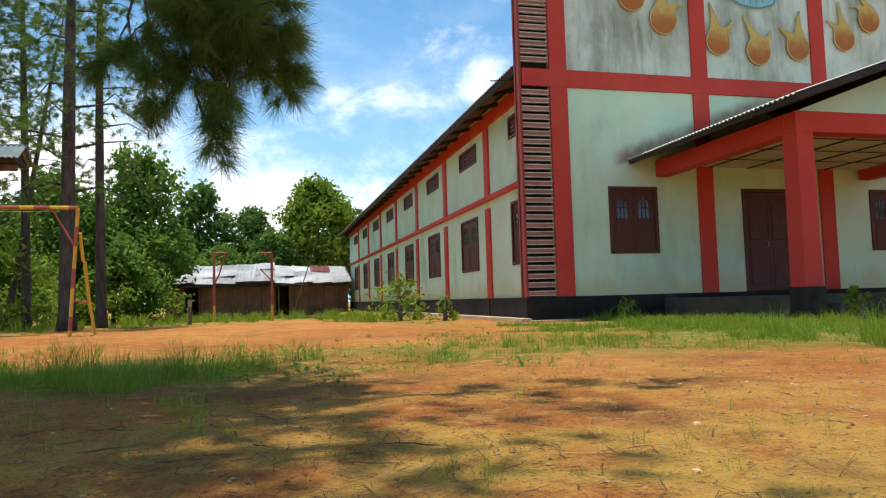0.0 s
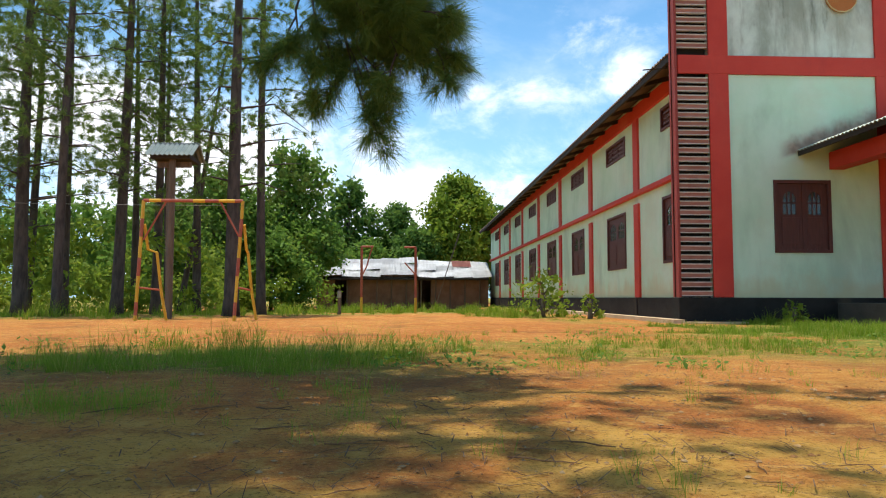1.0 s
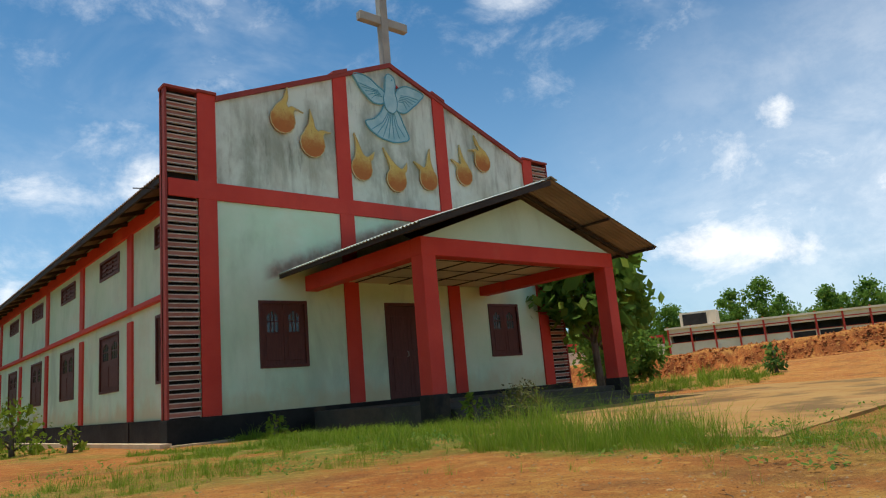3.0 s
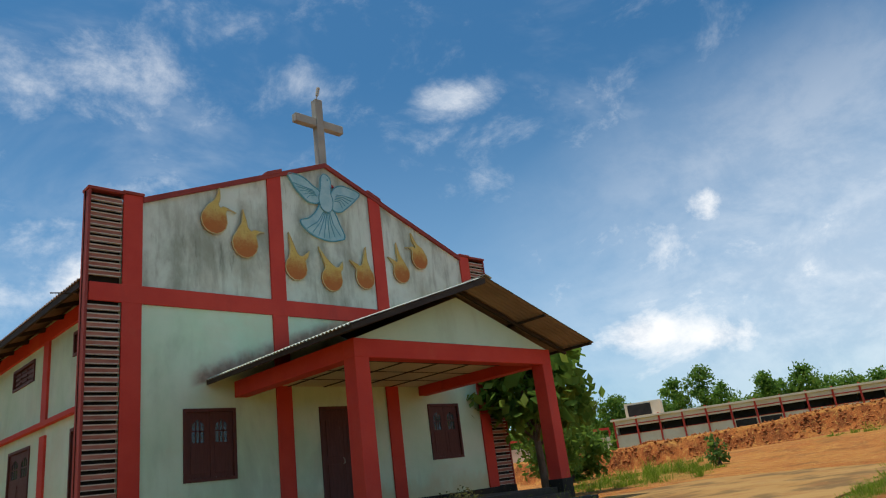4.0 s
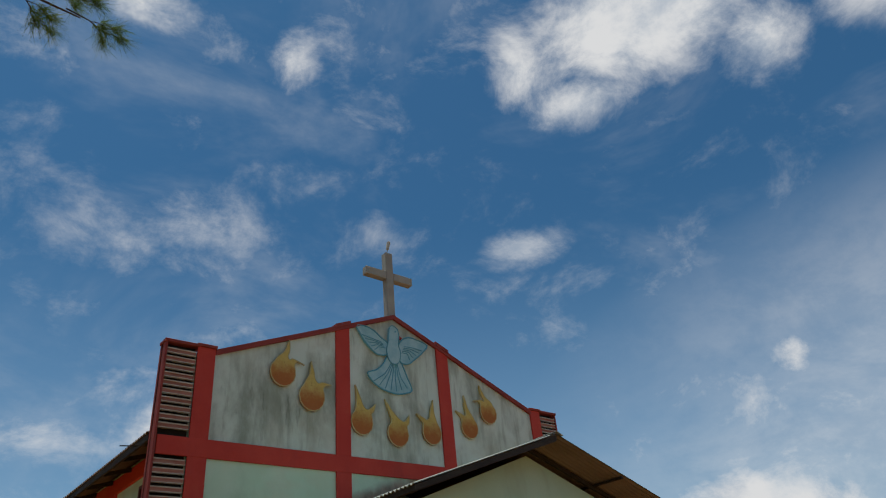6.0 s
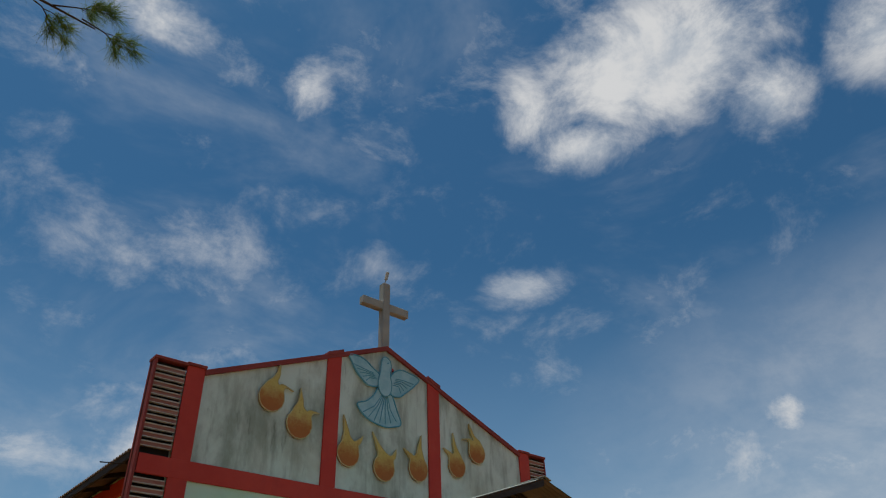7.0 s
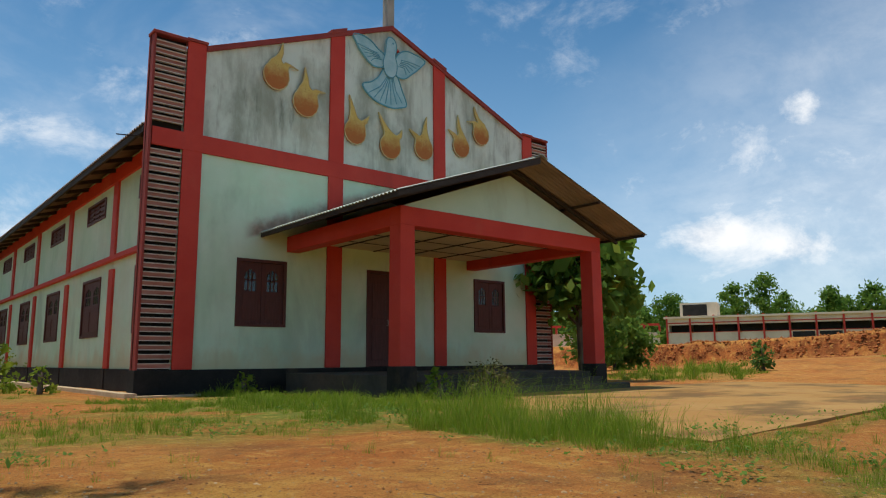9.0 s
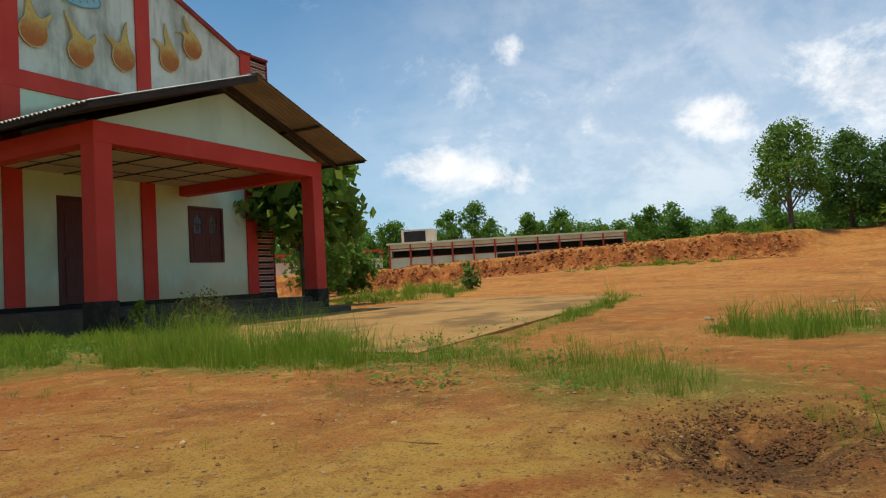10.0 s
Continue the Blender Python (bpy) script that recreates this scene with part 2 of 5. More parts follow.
def flame_paint():
    """Relief paint that runs from orange-brown at the belly to yellow at the tip."""
    m = surf("ochre_relief_paint", (0.60, 0.42, 0.10), (0.66, 0.50, 0.16), 3.0, 0.8, 0.2, 30)
    n = Nodes(m.node_tree, fresh=False)
    p = next(x for x in n.t.nodes if x.type == "BSDF_PRINCIPLED")
    old = p.inputs["Base Color"].links[0].from_socket
    sep = n.add("ShaderNodeSeparateXYZ")
    n.put(sep.inputs[0], n.add("ShaderNodeTexCoord").outputs["Generated"])
    pos = n.add("ShaderNodeNewGeometry").outputs["Position"]
    v = n.math("ADD", sep.outputs[2], n.math("MULTIPLY", n.math("SUBTRACT", n.noise(pos, 9.0, 5.0, 0.65), 0.5), 0.45))
    c = n.mix(n.step(v, 0.62, 0.15, 0.0, 0.92), old, (0.42, 0.12, 0.03))
    c = n.mix(n.math("MULTIPLY", n.step(n.noise(pos, 26.0, 4.0, 0.6), 0.58, 0.72), 0.5), c, (0.25, 0.10, 0.04))
    n.put(p.inputs["Base Color"], c)
    return m


FLAME = flame_paint()
BIRD = surf("pale_blue_relief_paint", (0.27, 0.50, 0.55), (0.42, 0.62, 0.64), 3.0, 0.8, 0.2, 30)
BIRDLINE = surf("blue_outline_paint", (0.10, 0.33, 0.42), (0.14, 0.38, 0.46), 4.0, 0.8, 0.1)
TINSHEET = surf("bright_tin_sheet", (0.55, 0.55, 0.54), (0.75, 0.75, 0.74), 0.8, 0.5, 0.1, 20, metal=0.25, vary=0.18,
                stains=[((0.30, 0.22, 0.17), 0.7, (1, 1, 1), 0.56, 0.78, 0.6)])
RUSTSHEET = surf("rusted_tin_sheet", (0.30, 0.10, 0.08), (0.40, 0.16, 0.12), 1.5, 0.7, 0.1, 20, vary=0.15)
MUD = surf("mud_plaster", (0.16, 0.085, 0.05), (0.23, 0.13, 0.08), 1.3, 0.95, 0.4, 14,
           stains=[((0.08, 0.05, 0.035), 0.9, (1, 1, 0.5), 0.5, 0.75, 0.6)])
YELLOWPIPE = surf("chipped_yellow_pipe", (0.62, 0.36, 0.03), (0.66, 0.42, 0.05), 3.0, 0.55, 0.1, 40,
                  stains=[((0.20, 0.08, 0.04), 5.0, (1, 1, 1), 0.58, 0.7, 0.8)])
REDPIPE = surf("dull_red_pipe", (0.33, 0.08, 0.05), (0.40, 0.12, 0.07), 3.0, 0.6, 0.1, 40)
POLEWOOD = surf("weathered_pole_wood", (0.12, 0.085, 0.06), (0.18, 0.13, 0.09), 4.0, 0.9, 0.3, 30, (3, 3, 0.4))
BARK = surf("pine_bark", (0.055, 0.042, 0.035), (0.11, 0.085, 0.07), 5.0, 0.95, 0.7, 18, (2, 2, 0.5))
BARK2 = surf("grey_brown_bark", (0.09, 0.07, 0.05), (0.16, 0.13, 0.10), 4.0, 0.95, 0.5, 18, (2, 2, 0.6))
GREYTIN = surf("grey_green_tin", (0.13, 0.17, 0.17), (0.20, 0.24, 0.23), 2.0, 0.6, 0.1, 30, metal=0.2)
OFFWHITE = surf("stained_white_plaster", (0.70, 0.56, 0.40), (0.78, 0.65, 0.49), 0.7, 0.9, 0.1, 20,
                stains=[((0.32, 0.24, 0.18), 0.8, (1, 1, 0.4), 0.55, 0.8, 0.5)])
STONE = surf("pale_stone", (0.34, 0.19, 0.075), (0.50, 0.34, 0.17), 8.0, 0.9, 0.3, 60, vary=0.3)
SOIL = surf("dark_dug_earth", (0.17, 0.072, 0.024), (0.26, 0.12, 0.04), 14.0, 0.95, 0.6, 60, vary=0.35)
CLOD = surf("red_earth_clod", (0.30, 0.085, 0.024), (0.46, 0.17, 0.045), 6.0, 0.95, 0.5, 30, vary=0.3)
TWIG = surf("dry_twig", (0.11, 0.05, 0.022), (0.22, 0.12, 0.055), 12.0, 0.9, 0.2, 60, vary=0.3)
PLANK = surf("pale_plank", (0.46, 0.34, 0.20), (0.56, 0.43, 0.27), 3.0, 0.8, 0.15, 30)
PINELEAF = leafy("pine_needles", (0.085, 0.15, 0.03), (0.16, 0.24, 0.05), (0.28, 0.33, 0.08), 0.5)
BROADLEAF = leafy("broad_leaves", (0.09, 0.18, 0.03), (0.15, 0.26, 0.042), (0.27, 0.35, 0.06), 0.5)
YELLOWLEAF = leafy("yellow_green_leaves", (0.12, 0.20, 0.022), (0.20, 0.28, 0.03), (0.32, 0.36, 0.05), 0.5)
DARKLEAF = leafy("dark_leaves", (0.065, 0.14, 0.03), (0.115, 0.21, 0.04), (0.20, 0.285, 0.05), 0.48)
GRASS = leafy("grass_blades", (0.12, 0.22, 0.018), (0.24, 0.34, 0.03), (0.46, 0.42, 0.12), 0.55)
DRYBUSH = leafy("dry_shrub_leaves", (0.09, 0.10, 0.03), (0.15, 0.15, 0.05), (0.22, 0.17, 0.07))


# ---- mesh helpers ----
def finish(name, bm, material, smooth=False):
    me = bpy.data.meshes.new(name)
    bmesh.ops.recalc_face_normals(bm, faces=bm.faces)
    bm.to_mesh(me)
    bm.free()
    for m in material if isinstance(material, (list, tuple)) else [material]:
        me.materials.append(m)
    if smooth:
        me.shade_smooth()
    return me


def part(name, bm, material, parent, label="", smooth=False):
    ob = new(name, finish(name, bm, material, smooth))
    ob.parent = parent
    if label:
        ob["label"] = label
    return ob


def thing(name, label, category, at=(0, 0, 0), group="", kind=""):
    ob = new(name)
    ob.location = at
    ob.empty_display_size = 0.2
    return tagged(ob, label, category, group, kind)


def raw(name, verts, faces, material, parent=None, smooth=False):
    me = bpy.data.meshes.new(name)
    me.from_pydata([tuple(v) for v in verts], [], faces)
    for m in material if isinstance(material, (list, tuple)) else [material]:
        me.materials.append(m)
    if smooth:
        me.shade_smooth()
    ob = new(name, me)
    ob.parent = parent
    return ob


def box(bm, x0, y0, z0, x1, y1, z1, mi=0):
    vs = [bm.verts.new(p) for p in ((x0, y0, z0), (x1, y0, z0), (x1, y1, z0), (x0, y1, z0), (x0, y0, z1), (x1, y0, z1), (x1, y1, z1), (x0, y1, z1))]
    for f in ((0, 3, 2, 1), (4, 5, 6, 7), (0, 1, 5, 4), (1, 2, 6, 5), (2, 3, 7, 6), (3, 0, 4, 7)):
        bm.faces.new([vs[i] for i in f]).material_index = mi
    return vs


def boxed(*a, bevel=0.0):
    bm = bmesh.new()
    box(bm, *a)
    if bevel:
        bmesh.ops.bevel(bm, geom=bm.edges[:], offset=bevel, segments=1, affect="EDGES", profile=0.5)
    return bm


def prism(bm, outline, axis, lo, hi, mi=0):
    """A flat outline (u, v) made solid along an axis: 'y' takes (x, z), 'x' takes (y, z)."""
    mk = (lambda u, v, w: (u, w, v)) if axis == "y" else (lambda u, v, w: (w, u, v))
    a = [bm.verts.new(mk(u, v, lo)) for u, v in outline]
    b = [bm.verts.new(mk(u, v, hi)) for u, v in outline]
    fs = [bm.faces.new(a), bm.faces.new(b[::-1])]
    for i in range(len(a)):
        j = (i + 1) % len(a)
        fs.append(bm.faces.new((a[i], b[i], b[j], a[j])))
    for f in fs:
        f.material_index = mi
    return a, b


def tube(bm, pts, radii, sides=8, mi=0):
    """A tapered round bar along points."""
    pts = [Vector(p) for p in pts]
    if not isinstance(radii, (list, tuple)):
        radii = [radii] * len(pts)
    rings = []
    for i, p in enumerate(pts):
        d = (pts[min(i + 1, len(pts) - 1)] - pts[max(i - 1, 0)]).normalized()
        u = d.cross(Vector((0.31, 0.87, 0.13)) if abs(d.z) > 0.8 else Vector((0, 0, 1))).normalized()
        v = d.cross(u)
        rings.append([bm.verts.new(p + radii[i] * (math.cos(k * math.tau / sides) * u + math.sin(k * math.tau / sides) * v)) for k in range(sides)])
    for a, b in zip(rings, rings[1:]):
        for k in range(sides):
            bm.faces.new((a[k], a[(k + 1) % sides], b[(k + 1) % sides], b[k])).material_index = mi
    bm.faces.new(rings[0][::-1]).material_index = mi
    bm.faces.new(rings[-1]).material_index = mi


def tubed(pts, radii, sides=8):
    bm = bmesh.new()
    tube(bm, pts, radii, sides)
    return bm


def pierced(axis, lo, hi, u0, u1, v0, v1, holes):
    """One solid wall from (u0, v0) to (u1, v1) with rectangular openings right through it."""
    bm = bmesh.new()
    us = sorted({u0, u1, *[h[0] for h in holes], *[h[1] for h in holes]})
    vs = sorted({v0, v1, *[h[2] for h in holes], *[h[3] for h in holes]})
    solid = {(i, j) for i in range(len(us) - 1) for j in range(len(vs) - 1)
             if not any(h[0] <= us[i] and us[i + 1] <= h[1] and h[2] <= vs[j] and vs[j + 1] <= h[3] for h in holes)}
    seen = {}

    def vert(i, j, w):
        if (i, j, w) not in seen:
            d = (lo, hi)[w]
            seen[i, j, w] = bm.verts.new((us[i], d, vs[j]) if axis == "y" else (d, us[i], vs[j]))
        return seen[i, j, w]

    for i, j in solid:
        ring = [(i, j), (i + 1, j), (i + 1, j + 1), (i, j + 1)]
        for w in (0, 1):
            bm.faces.new([vert(*p, w) for p in (ring if w else ring[::-1])])
        for (p, q), nb in zip(zip(ring, ring[1:] + ring[:1]), ((i, j - 1), (i + 1, j), (i, j + 1), (i - 1, j))):
            if nb not in solid:
                bm.faces.new((vert(*p, 0), vert(*q, 0), vert(*q, 1), vert(*p, 1)))
    return bm


def corrugated(name, p0, along, down, n_waves, amp, normal, material, parent, rows=2, per=4):
    """A wavy sheet: from p0, waves along one edge, straight down the other."""
    p0, along, down, normal = Vector(p0), Vector(along), Vector(down), Vector(normal)
    cols = n_waves * per
    verts, faces = [], []
    for layer in (0, 1):
        for j in range(rows + 1):
            for i in range(cols + 1):
                w = math.sin(i / per * math.tau) * amp
                verts.append(p0 + along * (i / cols) + down * (j / rows) + normal * (w - layer * 0.012))
    k = (cols + 1) * (rows + 1)
    for j in range(rows):
        for i in range(cols):
            a = j * (cols + 1) + i
            faces.append((a, a + 1, a + cols + 2, a + cols + 1))
            faces.append((k + a, k + a + cols + 1, k + a + cols + 2, k + a + 1))
    for i in range(cols):
        for j in (0, rows):
            a = j * (cols + 1) + i
            faces.append((a, k + a, k + a + 1, a + 1))
    ob = raw(name, verts, faces, material, parent)
    if isinstance(material, (list, tuple)):
        for i, f in enumerate(ob.data.polygons):
            f.material_index = 1 if (i < 2 * rows * cols and i % 2 == 1) else 0
    return ob


# ---- ground ----
def smooth(a, b, x):
    t = np.clip((x - a) / (b - a), 0, 1)
    return t * t * (3 - 2 * t)


def fbm(x, y, s, seed=0.0):
    return noise.fractal(Vector((x * s + seed, y * s - seed, seed * 0.37)), 1.0, 2.1, 4)


def height(x, y):
    """The ground's level: a flat yard that sinks a little towards the hut, a cut earth bank to the east, a rise to the south-east."""
    z = -0.33 * float(smooth(-2, 30, y)) * float(smooth(2, -4, x)) - 0.02 * float(smooth(10, 20, x))
    z += 0.035 * fbm(x, y, 0.35, 3.0) + 0.012 * fbm(x, y, 2.2, 9.0)
    if x > 8:
        toe = 26.2 + 0.105 * (y + 9.7) + 0.7 * fbm(0.0, y, 0.25, 5.0)
        s = x - toe
        width = 1.1 + 9.0 * float(smooth(-11, -15, y))
        ramp = 0.74 * float(smooth(12, -5, y))
        rise = 1.35 + 0.45 * float(smooth(8, -8, y)) + 0.10 * fbm(x, y, 0.5, 2.0) - ramp
        z += ramp * float(smooth(12.5, 27, x))
        u = s / width + (0.22 * fbm(x, y, 1.3, 7.0) + 0.16 * fbm(x, y, 3.1, 11.0)) * float(smooth(-14, -10, y))
        z += rise * float(smooth(0.0, 1.0, u)) + 0.012 * max(s, 0.0)
        z += 0.9 * float(smooth(-12, -22, y)) * float(smooth(12, 34, x))
    z -= 0.15 * math.exp(-(((x + 2.15) / 0.30) ** 2 + ((y + 12.5) / 0.22) ** 2)) * (1.0 + 0.5 * fbm(x, y, 5.0, 4.0))
    d = ((x + 2.15) / 0.55) ** 2 + ((y + 12.5) / 0.4) ** 2
    if d < 6:
        z += 0.07 * math.exp(-d) * fbm(x, y, 9.0, 2.0)
    return z


# patches of grass: centre x, y, half sizes, turn, blades per square metre, blade length, ground cover
PATCHES = [(-7.0, -7.0, 2.5, 1.35, 0, 640, 0.19, 0.7), (-6.97, -9.45, 0.38, 0.28, 0, 420, 0.10, 0.3), (-5.92, -9.66, 0.12, 0.12, 0, 300, 0.14, 0.1),
           (-2.9, -6.2, 3.4, 1.4, -4, 300, 0.12, 0.65), (0.3, -3.9, 3.0, 3.4, 0, 900, 0.10, 1.0), (0.9, -0.8, 1.4, 0.55, 0, 220, 0.20, 0.5),
           (-0.15, -8.2, 0.9, 2.1, 0, 950, 0.30, 0.9), (-1.0, -11.9, 0.65, 0.95, -20, 900, 0.20, 0.8), (2.1, -12.85, 1.4, 0.85, 0, 850, 0.21, 0.9), (-0.4, -10.4, 0.7, 0.9, -15, 380, 0.10, 0.6), (-2.0, -12.95, 0.5, 0.18, 0, 500, 0.13, 0.3),
           (9.9, -9.05, 0.9, 0.45, 10, 300, 0.32, 0.4), (4.6, -9.85, 5.6, 0.28, 7, 520, 0.10, 0.7), (16.0, 0.0, 5.5, 2.2, 15, 90, 0.28, 0.5),
           (24.5, -6.5, 1.2, 4.0, 10, 60, 0.30, 0.4), (-1.6, -12.72, 0.22, 0.2, 0, 420, 0.24, 0.2), (-7.5, 24.0, 9.0, 9.5, 0, 26, 0.34, 0.85),
           (-15.5, 5.5, 6.0, 3.8, 0, 40, 0.28, 0.7), (-2.7, 13.0, 1.4, 13.0, 0, 60, 0.22, 0.8), (-13.5, 12.0, 8.0, 5.5, 0, 26, 0.30, 0.8),
           (29.0, -10.5, 1.8, 1.5, 0, 60, 0.30, 0.5), (0.4, -6.0, 1.6, 1.3, 0, 420, 0.13, 0.9), (-4.9, -8.7, 0.6, 0.35, 0, 60, 0.10, 0.05), (-2.2, -10.9, 0.7, 0.25, 0, 60, 0.08, 0.1)]


def patch_value(x, y):
    best = 0.0
    for cx, cy, rx, ry, turn, dens, ln, cover in PATCHES:
        c, s = math.cos(radians(turn)), math.sin(radians(turn))
        u, v = ((x - cx) * c + (y - cy) * s) / rx, (-(x - cx) * s + (y - cy) * c) / ry
        q = 1.0 - math.hypot(u, v)
        if q > -0.4:
            best = max(best, cover * float(smooth(-0.2, 0.5, q + 0.45 * fbm(x, y, 0.9, 1.0))))
    return best


def axis_steps(*spans):
    out = []
    for a, b, d in spans:
        n = max(1, round((b - a) / d))
        out += [a + (b - a) * i / n for i in range(n)]
    return out + [spans[-1][1]]


GX = axis_steps((-900, -60, 120), (-60, -14, 3), (-14, -9, 0.5), (-9, 4, 0.16), (4, 12, 0.5), (12, 24, 0.8), (24, 30, 0.16), (30, 40, 1.0), (40, 120, 8), (120, 900, 130))
GY = axis_steps((-900, -60, 120), (-60, -20, 4), (-20, -13.6, 0.4), (-13.6, -4, 0.16), (-4, 20, 0.4), (20, 45, 1.0), (45, 120, 8), (120, 900, 130))
gv = [(x, y, height(x, y)) for y in GY for x in GX]
nx = len(GX)
gf = [(j * nx + i, j * nx + i + 1, (j + 1) * nx + i + 1, (j + 1) * nx + i) for j in range(len(GY) - 1) for i in range(nx - 1)]


def ground_material():
    m = bpy.data.materials.new("red_earth")
    m.use_nodes = True
    n = Nodes(m.node_tree)
    geo = n.add("ShaderNodeNewGeometry")
    pos = geo.outputs["Position"]
    big, mid, fine = n.noise(pos, 0.35, 5.0, 0.6, 0.4), n.noise(pos, 1.7, 7.0, 0.62, 0.3), n.noise(pos, 26.0, 5.0, 0.65)
    c = n.mix(n.step(big, 0.38, 0.62), (0.45, 0.15, 0.036), (0.52, 0.215, 0.055))
    sand = n.add("ShaderNodeAttribute")
    sand.attribute_name = "sand"
    amount = n.math("ADD", 0.28, n.math("MULTIPLY", sand.outputs["Fac"], 0.66))
    c = n.mix(n.math("MULTIPLY", n.step(n.math("ADD", mid, n.math("MULTIPLY", sand.outputs["Fac"], 0.12)), 0.47, 0.64), amount), c, (0.58, 0.335, 0.07))
    c = n.mix(n.math("MULTIPLY", n.step(n.noise(pos, 0.8, 6.0, 0.65), 0.50, 0.66), 0.6), c, (0.19, 0.085, 0.033))
    c = n.mix(n.math("MULTIPLY", n.step(fine, 0.56, 0.72), 0.6), c, (0.12, 0.065, 0.03))
    c = n.mix(n.math("MULTIPLY", n.step(fine, 0.40, 0.28), 0.45), c, (0.49, 0.31, 0.10))
    at = n.add("ShaderNodeAttribute")
    at.attribute_name = "cover"
    green = n.mix(n.step(mid, 0.4, 0.65), (0.13, 0.20, 0.025), (0.22, 0.23, 0.05))
    c = n.mix(n.math("MULTIPLY", at.outputs["Fac"], n.step(n.noise(pos, 3.0, 6.0, 0.65), 0.28, 0.5)), c, green)
    steep = n.add("ShaderNodeSeparateXYZ")
    n.put(steep.inputs[0], geo.outputs["Normal"])
    cut = n.mix(n.step(n.noise(n.scaled(pos, (1, 1, 0.6)), 1.6, 8.0, 0.68), 0.38, 0.62), (0.18, 0.045, 0.014), (0.44, 0.135, 0.034))
    c = n.mix(n.step(steep.outputs[2], 0.86, 0.66), c, cut)
    dug = n.add("ShaderNodeAttribute")
    dug.attribute_name = "dug"
    c = n.mix(n.math("MULTIPLY", dug.outputs["Fac"], n.step(n.noise(pos, 7.0, 6.0, 0.65), 0.3, 0.55)), c, (0.13, 0.065, 0.028))
    # shading of clods and furrows put into the colour, dark and pale
    clod_shading = n.noise(pos, 5.5, 9.0, 0.72, 0.3)
    c = n.mix(n.math("MULTIPLY", n.step(clod_shading, 0.53, 0.60), 0.42), c, (0.29, 0.108, 0.03))
    c = n.mix(n.math("MULTIPLY", n.step(clod_shading, 0.47, 0.38), 0.6), c, (0.62, 0.35, 0.09))
    rut_shading = n.noise(n.scaled(pos, (0.35, 1.7, 1.0)), 2.2, 7.0, 0.66, 0.5)
    c = n.mix(n.math("MULTIPLY", n.step(rut_shading, 0.55, 0.66), 0.38), c, (0.28, 0.105, 0.03))
    tiny = n.noise(pos, 70.0, 5.0, 0.75)
    c = n.mix(n.math("MULTIPLY", n.step(tiny, 0.54, 0.64), 0.75), c, (0.10, 0.052, 0.022))
    c = n.mix(n.math("MULTIPLY", n.step(tiny, 0.44, 0.34), 0.7), c, (0.54, 0.35, 0.12))
    p = n.add("ShaderNodeBsdfPrincipled")
    n.put(p.inputs["Base Color"], c)
    p.inputs["Roughness"].default_value, p.inputs["Specular IOR Level"].default_value = 0.95, 0.1
    bn = n.add("ShaderNodeBump")
    bn.inputs["Strength"].default_value, bn.inputs["Distance"].default_value = 1.0, 0.055
    n.put(bn.inputs["Height"], n.math("ADD", n.noise(pos, 9.0, 8.0, 0.7), n.math("ADD", n.math("MULTIPLY", fine, 0.45), n.math("MULTIPLY", tiny, 0.3))))
    n.put(p.inputs["Normal"], bn.outputs[0])
    n.put(n.add("ShaderNodeOutputMaterial").inputs[0], p.outputs[0])
    return m


ground = tagged(raw("ground", gv, gf, ground_material(), smooth=True), "bare red earth yard with patches of grass", "ground", kind="structure")
cover = ground.data.attributes.new("cover", "FLOAT", "POINT")
far_green = lambda x, y: 0.85 if (x > 34 or y > 45 or x < -22 or y < -40) else 0.0
dug = ground.data.attributes.new("dug", "FLOAT", "POINT")
dug.data.foreach_set("value", [min(1.0, 1.6 * math.exp(-(((x + 2.2) / 0.48) ** 2 + ((y + 12.5) / 0.30) ** 2))) if abs(x + 2) < 4 and abs(y + 12) < 4 else 0.0 for x, y, z in gv])
sand = ground.data.attributes.new("sand", "FLOAT", "POINT")
sand.data.foreach_set("value", [min(1.0, 1.15 * math.exp(-(((x + 5.4) / 2.6) ** 2 + ((y + 10.8) / 1.7) ** 2)) + math.exp(-(((x + 2.9) / 1.0) ** 2 + ((y + 11.9) / 0.9) ** 2))) if x > -20 and x < 10 and y < 0 and y > -20 else 0.0 for x, y, z in gv])
cover.data.foreach_set("value", [max(patch_value(x, y), far_green(x, y)) for x, y, z in gv])

# ---- church: pale green hall with red framing ----
church = thing("church", "pale green gabled church hall with red framing", "church")
MID = 4.385
Y_END = 34.2
WIN_Y = [1.62 + 4.2 * k for k in range(8)]
PIL_Y = [4.10 + 4.25 * k for k in range(7)]
SX = -0.34                    # the long wall's face
part("front_wall", pierced("y", 0.0, 0.22, SX, 2 * MID - SX, 0.45, 4.65, [(0.785, 1.835, 1.25, 2.56), (3.77, 5.0, 0.45, 2.55), (6.935, 7.985, 1.25, 2.56)]), MINT, church)


def gable_top(x):
    return 6.50 + (8.30 - 6.50) * (1 - abs(x - MID) / MID) if 0 <= x <= 2 * MID else 6.50


xs = [SX, 0.0, MID, 2 * MID, 2 * MID - SX]
bm = bmesh.new()
prism(bm, [(SX, 4.65), (2 * MID - SX, 4.65)] + [(x, gable_top(x)) for x in xs[::-1]], "y", 0.0, 0.22)
part("gable_wall", bm, GABLE, church, "weathered white gable with dark run-off streaks")
holes = [(y - 0.8, y + 0.8, 1.17, 2.58) for y in WIN_Y] + [(y - 0.82, y + 0.82, 4.0, 4.5) for y in WIN_Y]
part("side_wall", pierced("x", SX, SX + 0.2, 0.22, Y_END, 0.45, 5.1, holes), MINT, church)
part("side_wall", boxed(2 * MID - SX - 0.2, 0.22, 0.45, 2 * MID - SX, Y_END, 5.1), MINT, church)
